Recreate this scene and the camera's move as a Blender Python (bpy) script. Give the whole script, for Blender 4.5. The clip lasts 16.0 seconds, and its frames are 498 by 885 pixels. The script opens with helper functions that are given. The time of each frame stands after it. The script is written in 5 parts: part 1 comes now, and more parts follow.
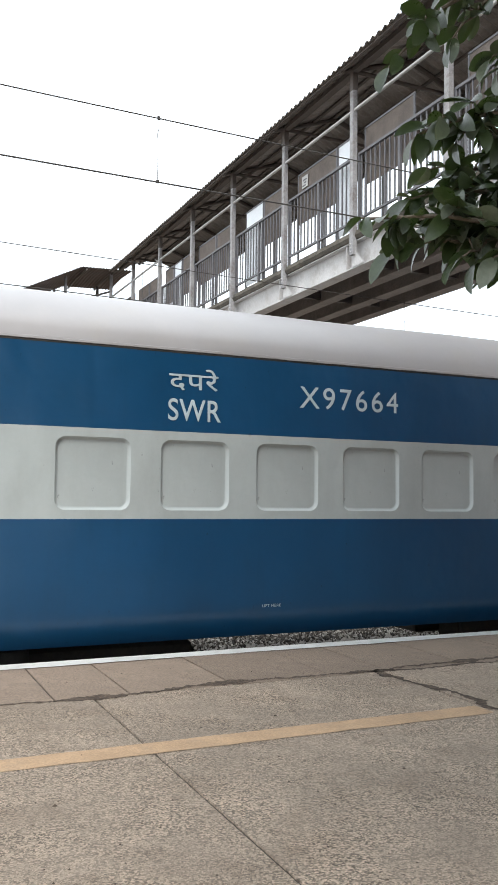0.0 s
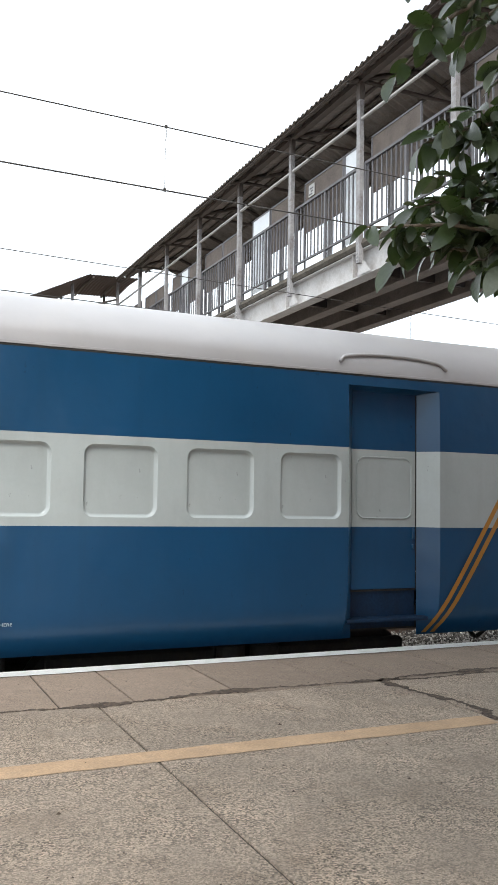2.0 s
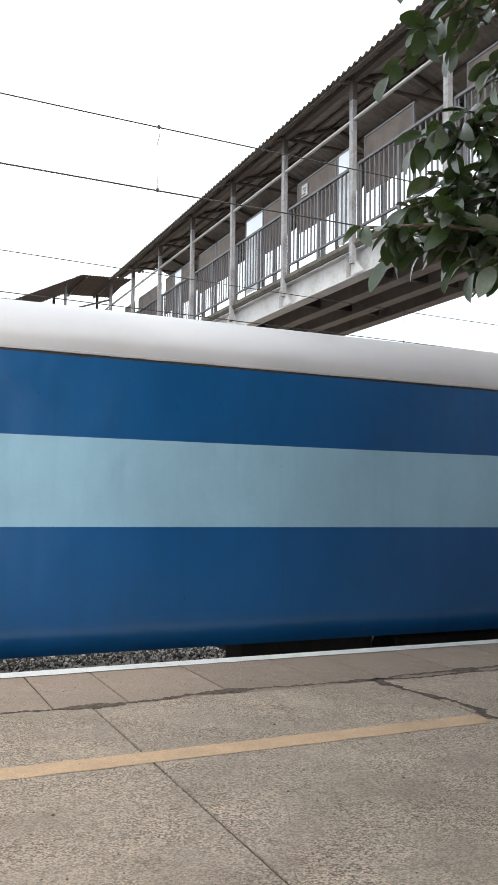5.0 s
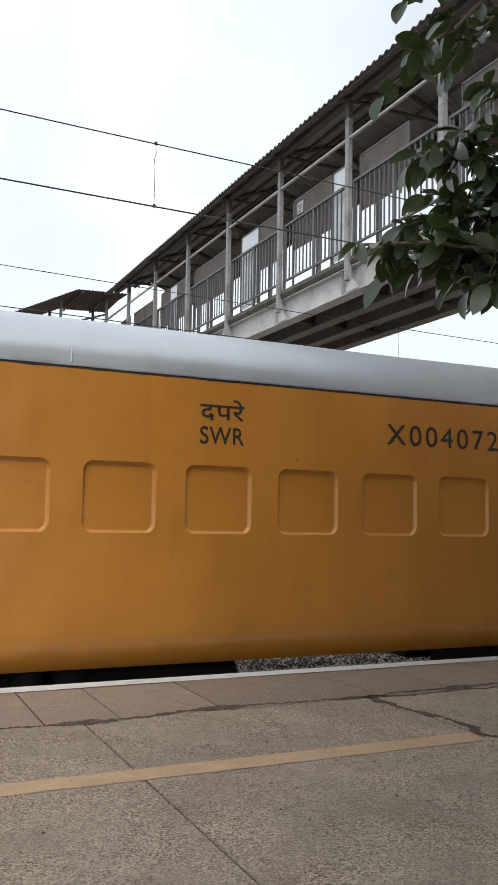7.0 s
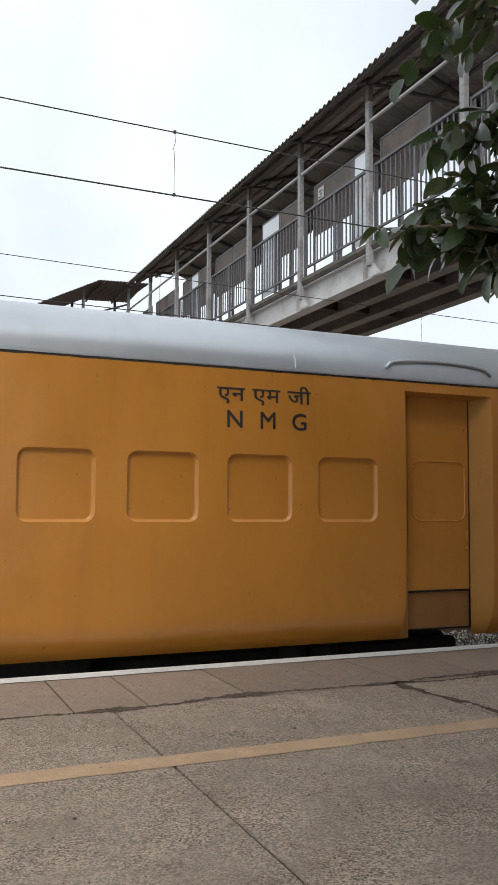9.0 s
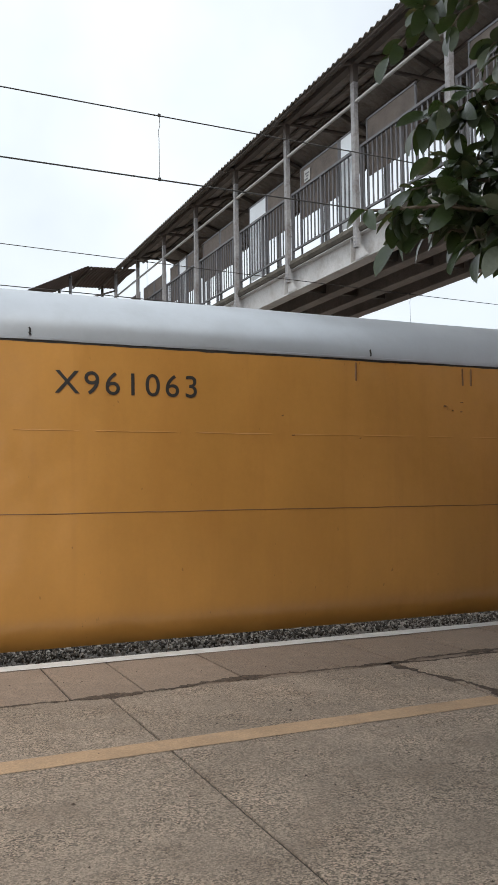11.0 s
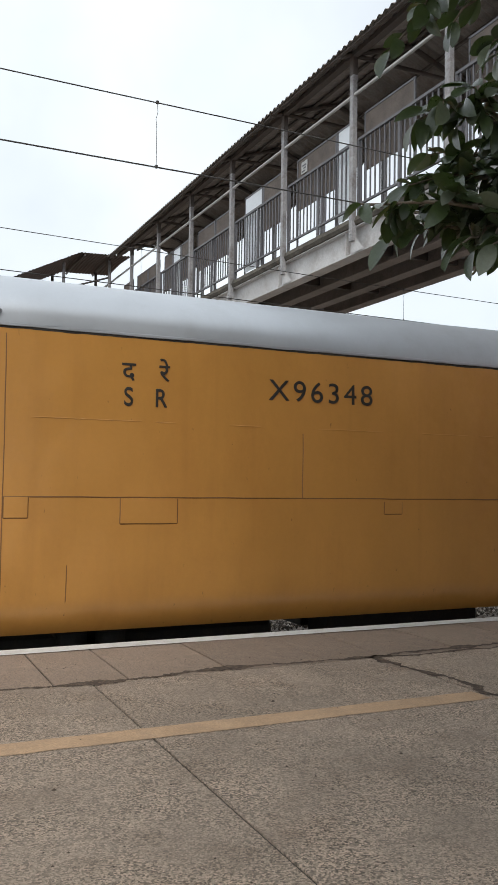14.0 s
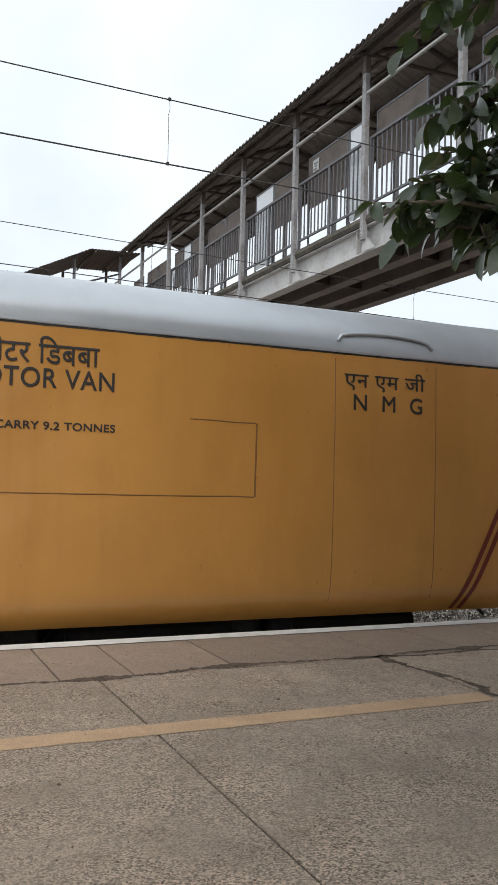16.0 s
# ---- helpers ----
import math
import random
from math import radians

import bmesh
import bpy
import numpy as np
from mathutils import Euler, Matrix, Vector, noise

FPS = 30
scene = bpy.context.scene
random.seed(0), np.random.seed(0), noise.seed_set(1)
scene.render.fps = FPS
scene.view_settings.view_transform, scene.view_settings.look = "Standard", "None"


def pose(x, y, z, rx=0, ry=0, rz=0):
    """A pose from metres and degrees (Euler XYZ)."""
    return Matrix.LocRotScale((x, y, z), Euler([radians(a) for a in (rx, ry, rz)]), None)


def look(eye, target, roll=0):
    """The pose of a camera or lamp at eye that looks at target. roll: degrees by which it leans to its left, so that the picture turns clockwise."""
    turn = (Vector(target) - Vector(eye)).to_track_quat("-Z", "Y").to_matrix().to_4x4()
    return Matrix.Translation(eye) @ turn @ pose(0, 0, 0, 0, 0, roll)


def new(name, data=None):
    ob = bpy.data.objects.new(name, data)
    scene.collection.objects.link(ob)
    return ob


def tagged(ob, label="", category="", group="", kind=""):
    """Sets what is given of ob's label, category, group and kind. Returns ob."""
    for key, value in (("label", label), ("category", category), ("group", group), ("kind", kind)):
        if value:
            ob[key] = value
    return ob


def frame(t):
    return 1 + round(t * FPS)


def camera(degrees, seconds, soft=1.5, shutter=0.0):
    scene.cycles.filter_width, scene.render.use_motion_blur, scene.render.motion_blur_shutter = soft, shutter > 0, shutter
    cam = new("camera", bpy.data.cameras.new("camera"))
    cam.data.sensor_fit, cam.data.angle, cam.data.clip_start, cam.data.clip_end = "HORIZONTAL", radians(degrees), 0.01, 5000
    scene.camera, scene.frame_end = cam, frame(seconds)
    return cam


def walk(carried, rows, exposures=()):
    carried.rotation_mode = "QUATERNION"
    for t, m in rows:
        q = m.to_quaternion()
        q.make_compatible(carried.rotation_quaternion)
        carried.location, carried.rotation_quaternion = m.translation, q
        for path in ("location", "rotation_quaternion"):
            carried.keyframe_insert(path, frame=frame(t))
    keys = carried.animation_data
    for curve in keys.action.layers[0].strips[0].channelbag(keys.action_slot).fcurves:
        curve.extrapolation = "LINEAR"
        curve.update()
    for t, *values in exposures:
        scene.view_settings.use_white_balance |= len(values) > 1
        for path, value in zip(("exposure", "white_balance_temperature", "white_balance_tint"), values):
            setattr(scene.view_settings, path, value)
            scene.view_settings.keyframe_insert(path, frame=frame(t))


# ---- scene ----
# ---------------------------------------------------------------- camera
# x runs along the track, y across it, z up from the platform; the train goes towards -x
EYE = (0.0, 0.0, 1.262)
cam = camera(32.72, 16.0, soft=1.0)
TURNS = [(0.0, -24.58, 3.6, -0.69), (0.5, -24.7, 3.19, -0.65), (1.0, -24.31, 3.44, -0.57), (1.5, -23.87, 3.98, -0.57), (2.0, -24.21, 4.12, -0.95), (2.5, -24.7, 4.12, -0.95),
         (3.0, -24.55, 3.98, -1.01), (3.5, -24.85, 3.75, -1.03), (4.0, -24.79, 3.86, -0.83), (4.2, -24.74, 3.9, -0.7), (6.3, -24.6, 4.68, -1.04), (6.5, -25.05, 4.81, -1.04),
         (7.0, -25.02, 5.18, -1.09), (7.5, -25.09, 5.21, -0.75), (8.0, -24.86, 4.91, -0.67), (8.5, -23.83, 4.47, -0.41), (8.7, -23.49, 4.46, -0.5), (10.8, -23.8, 3.28, 0.5),
         (11.0, -23.91, 3.3, 0.71), (11.5, -24.1, 3.2, 0.26), (12.0, -24.49, 2.27, -0.08), (12.5, -24.88, 2.62, 0.22), (13.0, -24.72, 2.85, -0.52), (13.5, -24.85, 2.55, -1.01),
         (14.0, -24.68, 2.7, -0.8), (14.5, -24.56, 2.72, -1.2), (15.0, -24.41, 2.86, -1.12), (15.5, -24.18, 2.38, -1.04), (16.0, -24.15, 2.55, -1.49)]
walk(cam, [(t, pose(*EYE, 90 + pitch, roll, yaw)) for t, yaw, pitch, roll in TURNS],
     [(0.0, 0.12), (2.5, 0.14), (2.8, 0.3), (3.5, 0.22), (4.2, 0.17), (6.3, 0.08), (6.5, -0.25), (7.0, -0.52), (8.0, -0.56), (16.0, -0.56)])

# ---------------------------------------------------------------- world and light: bright, thinly clouded sky
world = bpy.data.worlds.new("overcast_sky")
scene.world = world
world.use_nodes = True
wn, wl = world.node_tree.nodes, world.node_tree.links
wn.clear()
w_out, w_bg = wn.new("ShaderNodeOutputWorld"), wn.new("ShaderNodeBackground")
w_sky = wn.new("ShaderNodeTexSky")
w_sky.sky_type, w_sky.sun_disc = "NISHITA", False
w_sky.sun_elevation, w_sky.sun_rotation = radians(50), radians(-147)
w_dim = wn.new("ShaderNodeVectorMath")
w_dim.operation, w_dim.inputs[3].default_value = "SCALE", 0.13
w_noise, w_ramp, w_mix = wn.new("ShaderNodeTexNoise"), wn.new("ShaderNodeValToRGB"), wn.new("ShaderNodeMix")
w_noise.inputs["Scale"].default_value, w_noise.inputs["Detail"].default_value = 2.6, 5.0
w_ramp.color_ramp.elements[0].position, w_ramp.color_ramp.elements[0].color = 0.28, (0.72, 0.72, 0.72, 1)
w_ramp.color_ramp.elements[1].position, w_ramp.color_ramp.elements[1].color = 0.6, (1, 1, 1, 1)
w_mix.data_type = "RGBA"
w_mix.inputs[7].default_value = (1.5, 1.62, 1.72, 1)
wl.new(w_sky.outputs[0], w_dim.inputs[0])
wl.new(w_noise.outputs[0], w_ramp.inputs[0])
wl.new(w_ramp.outputs[0], w_mix.inputs[0])
wl.new(w_dim.outputs[0], w_mix.inputs[6])
wl.new(w_mix.outputs[2], w_bg.inputs[0])
w_bg.inputs[1].default_value = 1.0
wl.new(w_bg.outputs[0], w_out.inputs[0])
sun = new("sun", bpy.data.lights.new("sun", "SUN"))
sun.data.energy, sun.data.angle, sun.data.color = 2.75, radians(24), (1.0, 0.96, 0.9)
sun.matrix_world = look((-5.5, -8.5, 12.0), (0, 0, 0))


# ---------------------------------------------------------------- materials
def material(name, color, rough=0.6, metal=0.0, var=0.2, coarse=1.2, fine=60.0, bump=0.15, second=None, amount=0.5, stretch=(1, 1, 1), spec=0.5, per_piece=0.0, speckle=0.0, grain_by=None):
    """Base colour varied at two scales, optional second colour in blotches, fine relief."""
    m = bpy.data.materials.new(name)
    m.use_nodes = True
    n, l = m.node_tree.nodes, m.node_tree.links
    b = n["Principled BSDF"]
    b.inputs["Metallic"].default_value = metal
    b.inputs["Specular IOR Level"].default_value = spec
    co, mp = n.new("ShaderNodeTexCoord"), n.new("ShaderNodeMapping")
    mp.inputs["Scale"].default_value = stretch
    l.new(co.outputs["Object"], mp.inputs[0])
    big, small = n.new("ShaderNodeTexNoise"), n.new("ShaderNodeTexNoise")
    for node, s, d in ((big, coarse, 6.0), (small, fine, 4.0)):
        node.inputs["Scale"].default_value, node.inputs["Detail"].default_value = s, d
        node.inputs["Roughness"].default_value = 0.65
    l.new(mp.outputs[0], big.inputs[0])
    l.new(co.outputs["Object"], small.inputs[0])
    c = Vector(color)
    ramp = n.new("ShaderNodeValToRGB")
    ramp.color_ramp.elements[0].position, ramp.color_ramp.elements[1].position = 0.3, 0.7
    ramp.color_ramp.elements[0].color = (*(c * (1 - var)), 1)
    ramp.color_ramp.elements[1].color = (*(c * (1 + var)), 1)
    l.new(big.outputs[0], ramp.inputs[0])
    out = ramp.outputs[0]
    if second:
        blot, edge, mix = n.new("ShaderNodeTexNoise"), n.new("ShaderNodeValToRGB"), n.new("ShaderNodeMix")
        blot.inputs["Scale"].default_value, blot.inputs["Detail"].default_value, blot.inputs["Roughness"].default_value = coarse * 2.3, 8.0, 0.7
        edge.color_ramp.elements[0].position, edge.color_ramp.elements[1].position = 0.5, 0.72
        edge.color_ramp.elements[1].color = (amount, amount, amount, 1)
        mix.data_type = "RGBA"
        mix.inputs[7].default_value = (*second, 1)
        l.new(mp.outputs[0], blot.inputs[0])
        l.new(blot.outputs[0], edge.inputs[0])
        l.new(edge.outputs[0], mix.inputs[0])
        l.new(out, mix.inputs[6])
        out = mix.outputs[2]
    grain = n.new("ShaderNodeMix")
    grain.data_type, grain.blend_type = "RGBA", "MULTIPLY"
    tone = n.new("ShaderNodeMapRange")
    tone.inputs[1].default_value, tone.inputs[2].default_value = 0.25, 0.75
    grit = var * 0.9 if grain_by is None else grain_by
    tone.inputs[3].default_value, tone.inputs[4].default_value = 1 - grit, 1 + grit
    l.new(small.outputs[0], tone.inputs[0])
    grain.inputs[0].default_value = 1.0
    l.new(out, grain.inputs[6])
    l.new(tone.outputs[0], grain.inputs[7])
    out = grain.outputs[2]
    if speckle:
        cell, dots, pit = n.new("ShaderNodeTexVoronoi"), n.new("ShaderNodeValToRGB"), n.new("ShaderNodeMix")
        cell.inputs["Scale"].default_value = 135.0
        dots.color_ramp.elements[0].position, dots.color_ramp.elements[1].position = 0.1, 0.9
        dots.color_ramp.elements[0].color = (1 - speckle, 1 - speckle, 1 - speckle, 1)
        dots.color_ramp.elements[1].color = (1 + speckle, 1 + speckle * 0.97, 1 + speckle * 0.92, 1)
        pit.data_type, pit.blend_type = "RGBA", "MULTIPLY"
        worn, span2 = n.new("ShaderNodeTexNoise"), n.new("ShaderNodeMapRange")
        worn.inputs["Scale"].default_value, worn.inputs["Detail"].default_value = 2.2, 6.0
        span2.inputs[1].default_value, span2.inputs[2].default_value = 0.38, 0.62
        span2.inputs[3].default_value, span2.inputs[4].default_value = 0.4, 0.9
        l.new(co.outputs["Object"], worn.inputs["Vector"])
        l.new(worn.outputs[0], span2.inputs[0])
        l.new(span2.outputs[0], pit.inputs[0])
        sep = n.new("ShaderNodeSeparateColor")
        l.new(co.outputs["Object"], cell.inputs["Vector"])
        l.new(cell.outputs["Color"], sep.inputs[0])
        l.new(sep.outputs[0], dots.inputs[0])
        l.new(out, pit.inputs[6])
        l.new(dots.outputs[0], pit.inputs[7])
        out = pit.outputs[2]
    if per_piece:
        info, span, piece = n.new("ShaderNodeObjectInfo"), n.new("ShaderNodeMapRange"), n.new("ShaderNodeMix")
        piece.data_type, piece.blend_type = "RGBA", "MULTIPLY"
        piece.inputs[0].default_value = 1.0
        span.inputs[3].default_value, span.inputs[4].default_value = 1 - per_piece, 1 + per_piece
        l.new(info.outputs["Random"], span.inputs[0])
        l.new(out, piece.inputs[6])
        l.new(span.outputs[0], piece.inputs[7])
        out = piece.outputs[2]
    l.new(out, b.inputs["Base Color"])
    rr = n.new("ShaderNodeMapRange")
    rr.inputs[3].default_value, rr.inputs[4].default_value = max(rough - 0.12, 0.03), min(rough + 0.12, 1)
    l.new(big.outputs[0], rr.inputs[0])
    l.new(rr.outputs[0], b.inputs["Roughness"])
    if bump:
        bp = n.new("ShaderNodeBump")
        bp.inputs["Strength"].default_value, bp.inputs["Distance"].default_value = bump, 0.01
        l.new(small.outputs[0], bp.inputs["Height"])
        l.new(bp.outputs[0], b.inputs["Normal"])
    return m


CONCRETE = material("concrete", (0.39, 0.313, 0.246), 0.85, 0, 0.24, 0.9, 130, 1.3, (0.255, 0.187, 0.136), 0.65, per_piece=0.06, speckle=0.7)
COPING = material("coping_concrete", (0.29, 0.222, 0.172), 0.85, 0, 0.2, 1.3, 80, 0.7, (0.19, 0.155, 0.122), 0.55, per_piece=0.08, speckle=0.3)
TAR = material("crack_filler", (0.08, 0.058, 0.043), 0.95, 0, 0.55, 14, 70, 1.0, (0.24, 0.17, 0.12), 0.9)
JOINT = material("joint_dirt", (0.035, 0.028, 0.022), 0.95, 0, 0.4, 6, 60, 0.5)
WHITE_LINE = material("white_edge_paint", (0.72, 0.72, 0.7), 0.6, 0, 0.1, 4, 80, 0.2, (0.42, 0.39, 0.34), 0.5)
YELLOW_LINE = material("yellow_line_paint", (0.48, 0.325, 0.2), 0.75, 0, 0.15, 3, 90, 0.6, (0.33, 0.25, 0.18), 0.5, speckle=0.15)
STONE = material("ballast_stone", (0.27, 0.255, 0.24), 0.9, 0, 0.35, 9, 50, 0.4)
EARTH = material("ballast_ground", (0.2, 0.18, 0.16), 0.95, 0, 0.35, 0.6, 30, 0.8, (0.12, 0.1, 0.085), 0.6)
RAIL = material("rail_steel", (0.2, 0.14, 0.11), 0.5, 0.7, 0.2, 3, 40, 0.2)
SLEEPER = material("concrete_sleeper", (0.3, 0.29, 0.27), 0.9, 0, 0.2, 3, 40, 0.3)
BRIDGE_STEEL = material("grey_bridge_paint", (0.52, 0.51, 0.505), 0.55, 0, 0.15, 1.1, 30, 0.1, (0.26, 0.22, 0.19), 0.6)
# inner girders' copy of the grey paint, underside shade put into its colour
BRIDGE_SHADED = material("shaded_girder_brown", (0.2, 0.172, 0.155), 0.7, 0, 0.25, 1.4, 30, 0.1, (0.11, 0.085, 0.07), 0.6)
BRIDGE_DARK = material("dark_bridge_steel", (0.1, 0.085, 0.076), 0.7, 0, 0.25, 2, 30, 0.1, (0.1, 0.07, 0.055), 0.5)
POST_PAINT = material("grey_post_paint", (0.3, 0.295, 0.3), 0.55, 0, 0.25, 2.5, 30, 0.1, (0.13, 0.1, 0.085), 0.75)
PICKET_PAINT = material("railing_paint", (0.125, 0.125, 0.135), 0.5, 0.2, 0.2, 4, 40, 0.1, (0.14, 0.1, 0.08), 0.5)
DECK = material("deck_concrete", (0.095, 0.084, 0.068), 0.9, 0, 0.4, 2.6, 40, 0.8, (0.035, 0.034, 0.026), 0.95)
SHEET = material("roof_sheet", (0.3, 0.27, 0.245), 0.6, 0.2, 0.22, 1.4, 25, 0.1, (0.13, 0.095, 0.075), 0.6)
# opaque mesh; its tone stands for the shaded roof seen through it
MESH_PANEL = material("wire_mesh_panel", (0.13, 0.108, 0.094), 0.8, 0.1, 0.3, 3, 140, 0.7)
STAIR_SHEET = material("dark_stair_sheet", (0.085, 0.06, 0.054), 0.7, 0.1, 0.25, 2, 25, 0.1, (0.13, 0.08, 0.065), 0.5)
WHITE_SHEET = material("white_sheet", (0.72, 0.76, 0.8), 0.6, 0, 0.06, 2, 30, 0.05)
WIRE = material("wire_metal", (0.07, 0.065, 0.06), 0.5, 0.6, 0.1, 3, 30, 0)
UNDER = material("underframe_black", (0.025, 0.023, 0.021), 0.75, 0.1, 0.4, 3, 30, 0.3, (0.07, 0.05, 0.035), 0.5)
GREASY = material("greasy_black_metal", (0.03, 0.029, 0.028), 0.4, 0.4, 0.3, 4, 40, 0.2)
BARK = material("grey_bark", (0.16, 0.13, 0.1), 0.9, 0, 0.3, 8, 60, 0.6, (0.08, 0.07, 0.055), 0.5)
CREAM = material("cream_wall_paint", (0.62, 0.55, 0.44), 0.85, 0, 0.1, 1, 30, 0.2, (0.42, 0.36, 0.28), 0.5)
MAROON = material("maroon_dado_paint", (0.2, 0.055, 0.045), 0.8, 0, 0.2, 1.2, 30, 0.2)
GALV = material("weathered_white_metal", (0.47, 0.47, 0.455), 0.5, 0.2, 0.12, 2, 30, 0.1)


def paint(name, color, dirt, rough=0.33, amount=0.4, spec=0.75):
    """Old gloss enamel on dented steel: faded patches, grime streaks running down, small chips."""
    m = material(name, color, rough, 0.0, 0.13, 0.55, 30, 0.02, dirt, amount, stretch=(1.3, 1.3, 0.6), spec=spec, grain_by=0.025)
    n, l = m.node_tree.nodes, m.node_tree.links
    co, dent, bp = n.new("ShaderNodeTexCoord"), n.new("ShaderNodeTexNoise"), n.new("ShaderNodeBump")
    dent.inputs["Scale"].default_value, dent.inputs["Detail"].default_value = 2.1, 2.5
    bp.inputs["Strength"].default_value, bp.inputs["Distance"].default_value = 0.35, 0.07
    l.new(co.outputs["Object"], dent.inputs["Vector"])
    l.new(dent.outputs[0], bp.inputs["Height"])
    fine = [k for k in n if k.bl_idname == "ShaderNodeBump" and k is not bp][0]
    l.new(bp.outputs[0], fine.inputs["Normal"])
    out = n["Principled BSDF"].inputs["Base Color"].links[0].from_socket
    d = Vector(dirt)
    for size, scale, low, high, share, tint in (((7, 7, 0.4), 1.0, 0.56, 0.76, 0.2, d * 0.8), ((1, 1, 0.5), 21.0, 0.7, 0.74, 0.55, d * 0.4), ((0.5, 0.5, 0.8), 1.0, 0.5, 0.75, 0.3, Vector(color) * 1.3 + Vector((0.02, 0.02, 0.02)))):
        mp, spot, edge, mix = n.new("ShaderNodeMapping"), n.new("ShaderNodeTexNoise"), n.new("ShaderNodeMapRange"), n.new("ShaderNodeMix")
        mp.inputs["Scale"].default_value = size
        spot.inputs["Scale"].default_value, spot.inputs["Detail"].default_value = scale, 5.0
        edge.inputs[1].default_value, edge.inputs[2].default_value, edge.inputs[4].default_value = low, high, share
        mix.data_type = "RGBA"
        mix.inputs[7].default_value = (*tint, 1)
        l.new(co.outputs["Object"], mp.inputs[0])
        l.new(mp.outputs[0], spot.inputs["Vector"])
        l.new(spot.outputs[0], edge.inputs[0])
        l.new(edge.outputs[0], mix.inputs[0])
        l.new(out, mix.inputs[6])
        out = mix.outputs[2]
    l.new(out, n["Principled BSDF"].inputs["Base Color"])
    return m


BLUE_1 = paint("faded_blue_enamel", (0.005, 0.056, 0.135), (0.007, 0.043, 0.09), spec=0.5)
GREY_BAND = paint("grey_white_enamel", (0.385, 0.425, 0.425), (0.3, 0.32, 0.315))
BLUE_2 = paint("deep_blue_enamel", (0.003, 0.064, 0.185), (0.004, 0.045, 0.11), spec=0.5)
SKY_BAND = paint("pale_blue_enamel", (0.22, 0.375, 0.48), (0.17, 0.29, 0.37))
YELLOW = paint("ochre_yellow_enamel", (0.5, 0.206, 0.03), (0.37, 0.14, 0.022))
YELLOW_2 = paint("dull_ochre_enamel", (0.51, 0.245, 0.056), (0.4, 0.17, 0.036))
ROOF_WHITE = material("grey_white_roof_paint", (0.43, 0.42, 0.43), 0.42, 0.2, 0.08, 0.8, 30, 0.02, (0.45, 0.43, 0.41), 0.5, grain_by=0.015)
ROOF_SILVER = material("silver_roof_paint", (0.52, 0.55, 0.59), 0.4, 0.5, 0.08, 0.8, 30, 0.02, (0.42, 0.44, 0.46), 0.5, grain_by=0.015)
ORANGE = paint("orange_stripe_paint", (0.42, 0.19, 0.026), (0.3, 0.135, 0.025))
RED = paint("maroon_stripe_paint", (0.16, 0.016, 0.007), (0.11, 0.014, 0.008))
INK = paint("black_lettering_paint", (0.012, 0.009, 0.007), (0.03, 0.02, 0.013), 0.6)
LETTER_WHITE = paint("pale_lettering_paint", (0.45, 0.53, 0.57), (0.3, 0.38, 0.43))
EMBLEM_CREAM = paint("cream_emblem_paint", (0.45, 0.3, 0.18), (0.34, 0.22, 0.13))
EMBLEM_ORANGE = paint("red_orange_emblem_paint", (0.46, 0.13, 0.035), (0.36, 0.1, 0.03))
EMBLEM_GREY = paint("dark_emblem_figure_paint", (0.06, 0.05, 0.04), (0.1, 0.075, 0.05))
EMBLEM_RED = paint("brown_red_emblem_paint", (0.14, 0.022, 0.013), (0.1, 0.018, 0.012))

END_YELLOW = paint("dusty_ochre_end_paint", (0.45, 0.213, 0.048), (0.33, 0.14, 0.032), 0.62, 0.5, 0.25)
END_BLUE = paint("dusty_blue_end_paint", (0.004, 0.046, 0.12), (0.006, 0.02, 0.042), 0.6, 0.8, 0.25)
DOOR_DIRT = paint("dirty_brown_ochre_paint", (0.3, 0.14, 0.045), (0.2, 0.09, 0.035), 0.6, 0.6, 0.3)
STENCIL = paint("faded_brown_stencil_paint", (0.25, 0.095, 0.028), (0.34, 0.14, 0.034), 0.6, 0.6, 0.25)
# darker ochre for weld lines, plate outlines, chips and some lugs
SEAM = paint("dark_seam_paint", (0.17, 0.07, 0.015), (0.1, 0.042, 0.012))
GRIME_BLUE = material("grimy_dark_blue_paint", (0.006, 0.024, 0.058), 0.62, 0, 0.3, 1.5, 40, 0.1, (0.012, 0.017, 0.026), 0.6, stretch=(1, 1.6, 0.4), spec=0.25)
GRIME_YELLOW = material("dirty_ochre_paint", (0.5, 0.25, 0.07), 0.62, 0, 0.14, 1.5, 40, 0.05, (0.33, 0.135, 0.034), 0.5, stretch=(1, 1.6, 0.4), spec=0.25)


def leaf_material(name, color, rough):
    m = material(name, color, rough, 0, 0.25, 9, 70, 0.15, spec=0.8, per_piece=0.4)
    b = m.node_tree.nodes["Principled BSDF"]
    tr, mix = m.node_tree.nodes.new("ShaderNodeBsdfTranslucent"), m.node_tree.nodes.new("ShaderNodeMixShader")
    tr.inputs[0].default_value = (0.1, 0.16, 0.03, 1)
    mix.inputs[0].default_value = 0.18
    out = m.node_tree.nodes["Material Output"]
    m.node_tree.links.new(b.outputs[0], mix.inputs[1])
    m.node_tree.links.new(tr.outputs[0], mix.inputs[2])
    m.node_tree.links.new(mix.outputs[0], out.inputs[0])
    return m


LEAF = leaf_material("glossy_leaf", (0.036, 0.054, 0.023), 0.3)
PALE_LEAF = leaf_material("pale_leaf_underside", (0.115, 0.135, 0.095), 0.42)
FAR_LEAF = leaf_material("far_foliage", (0.035, 0.055, 0.025), 0.6)


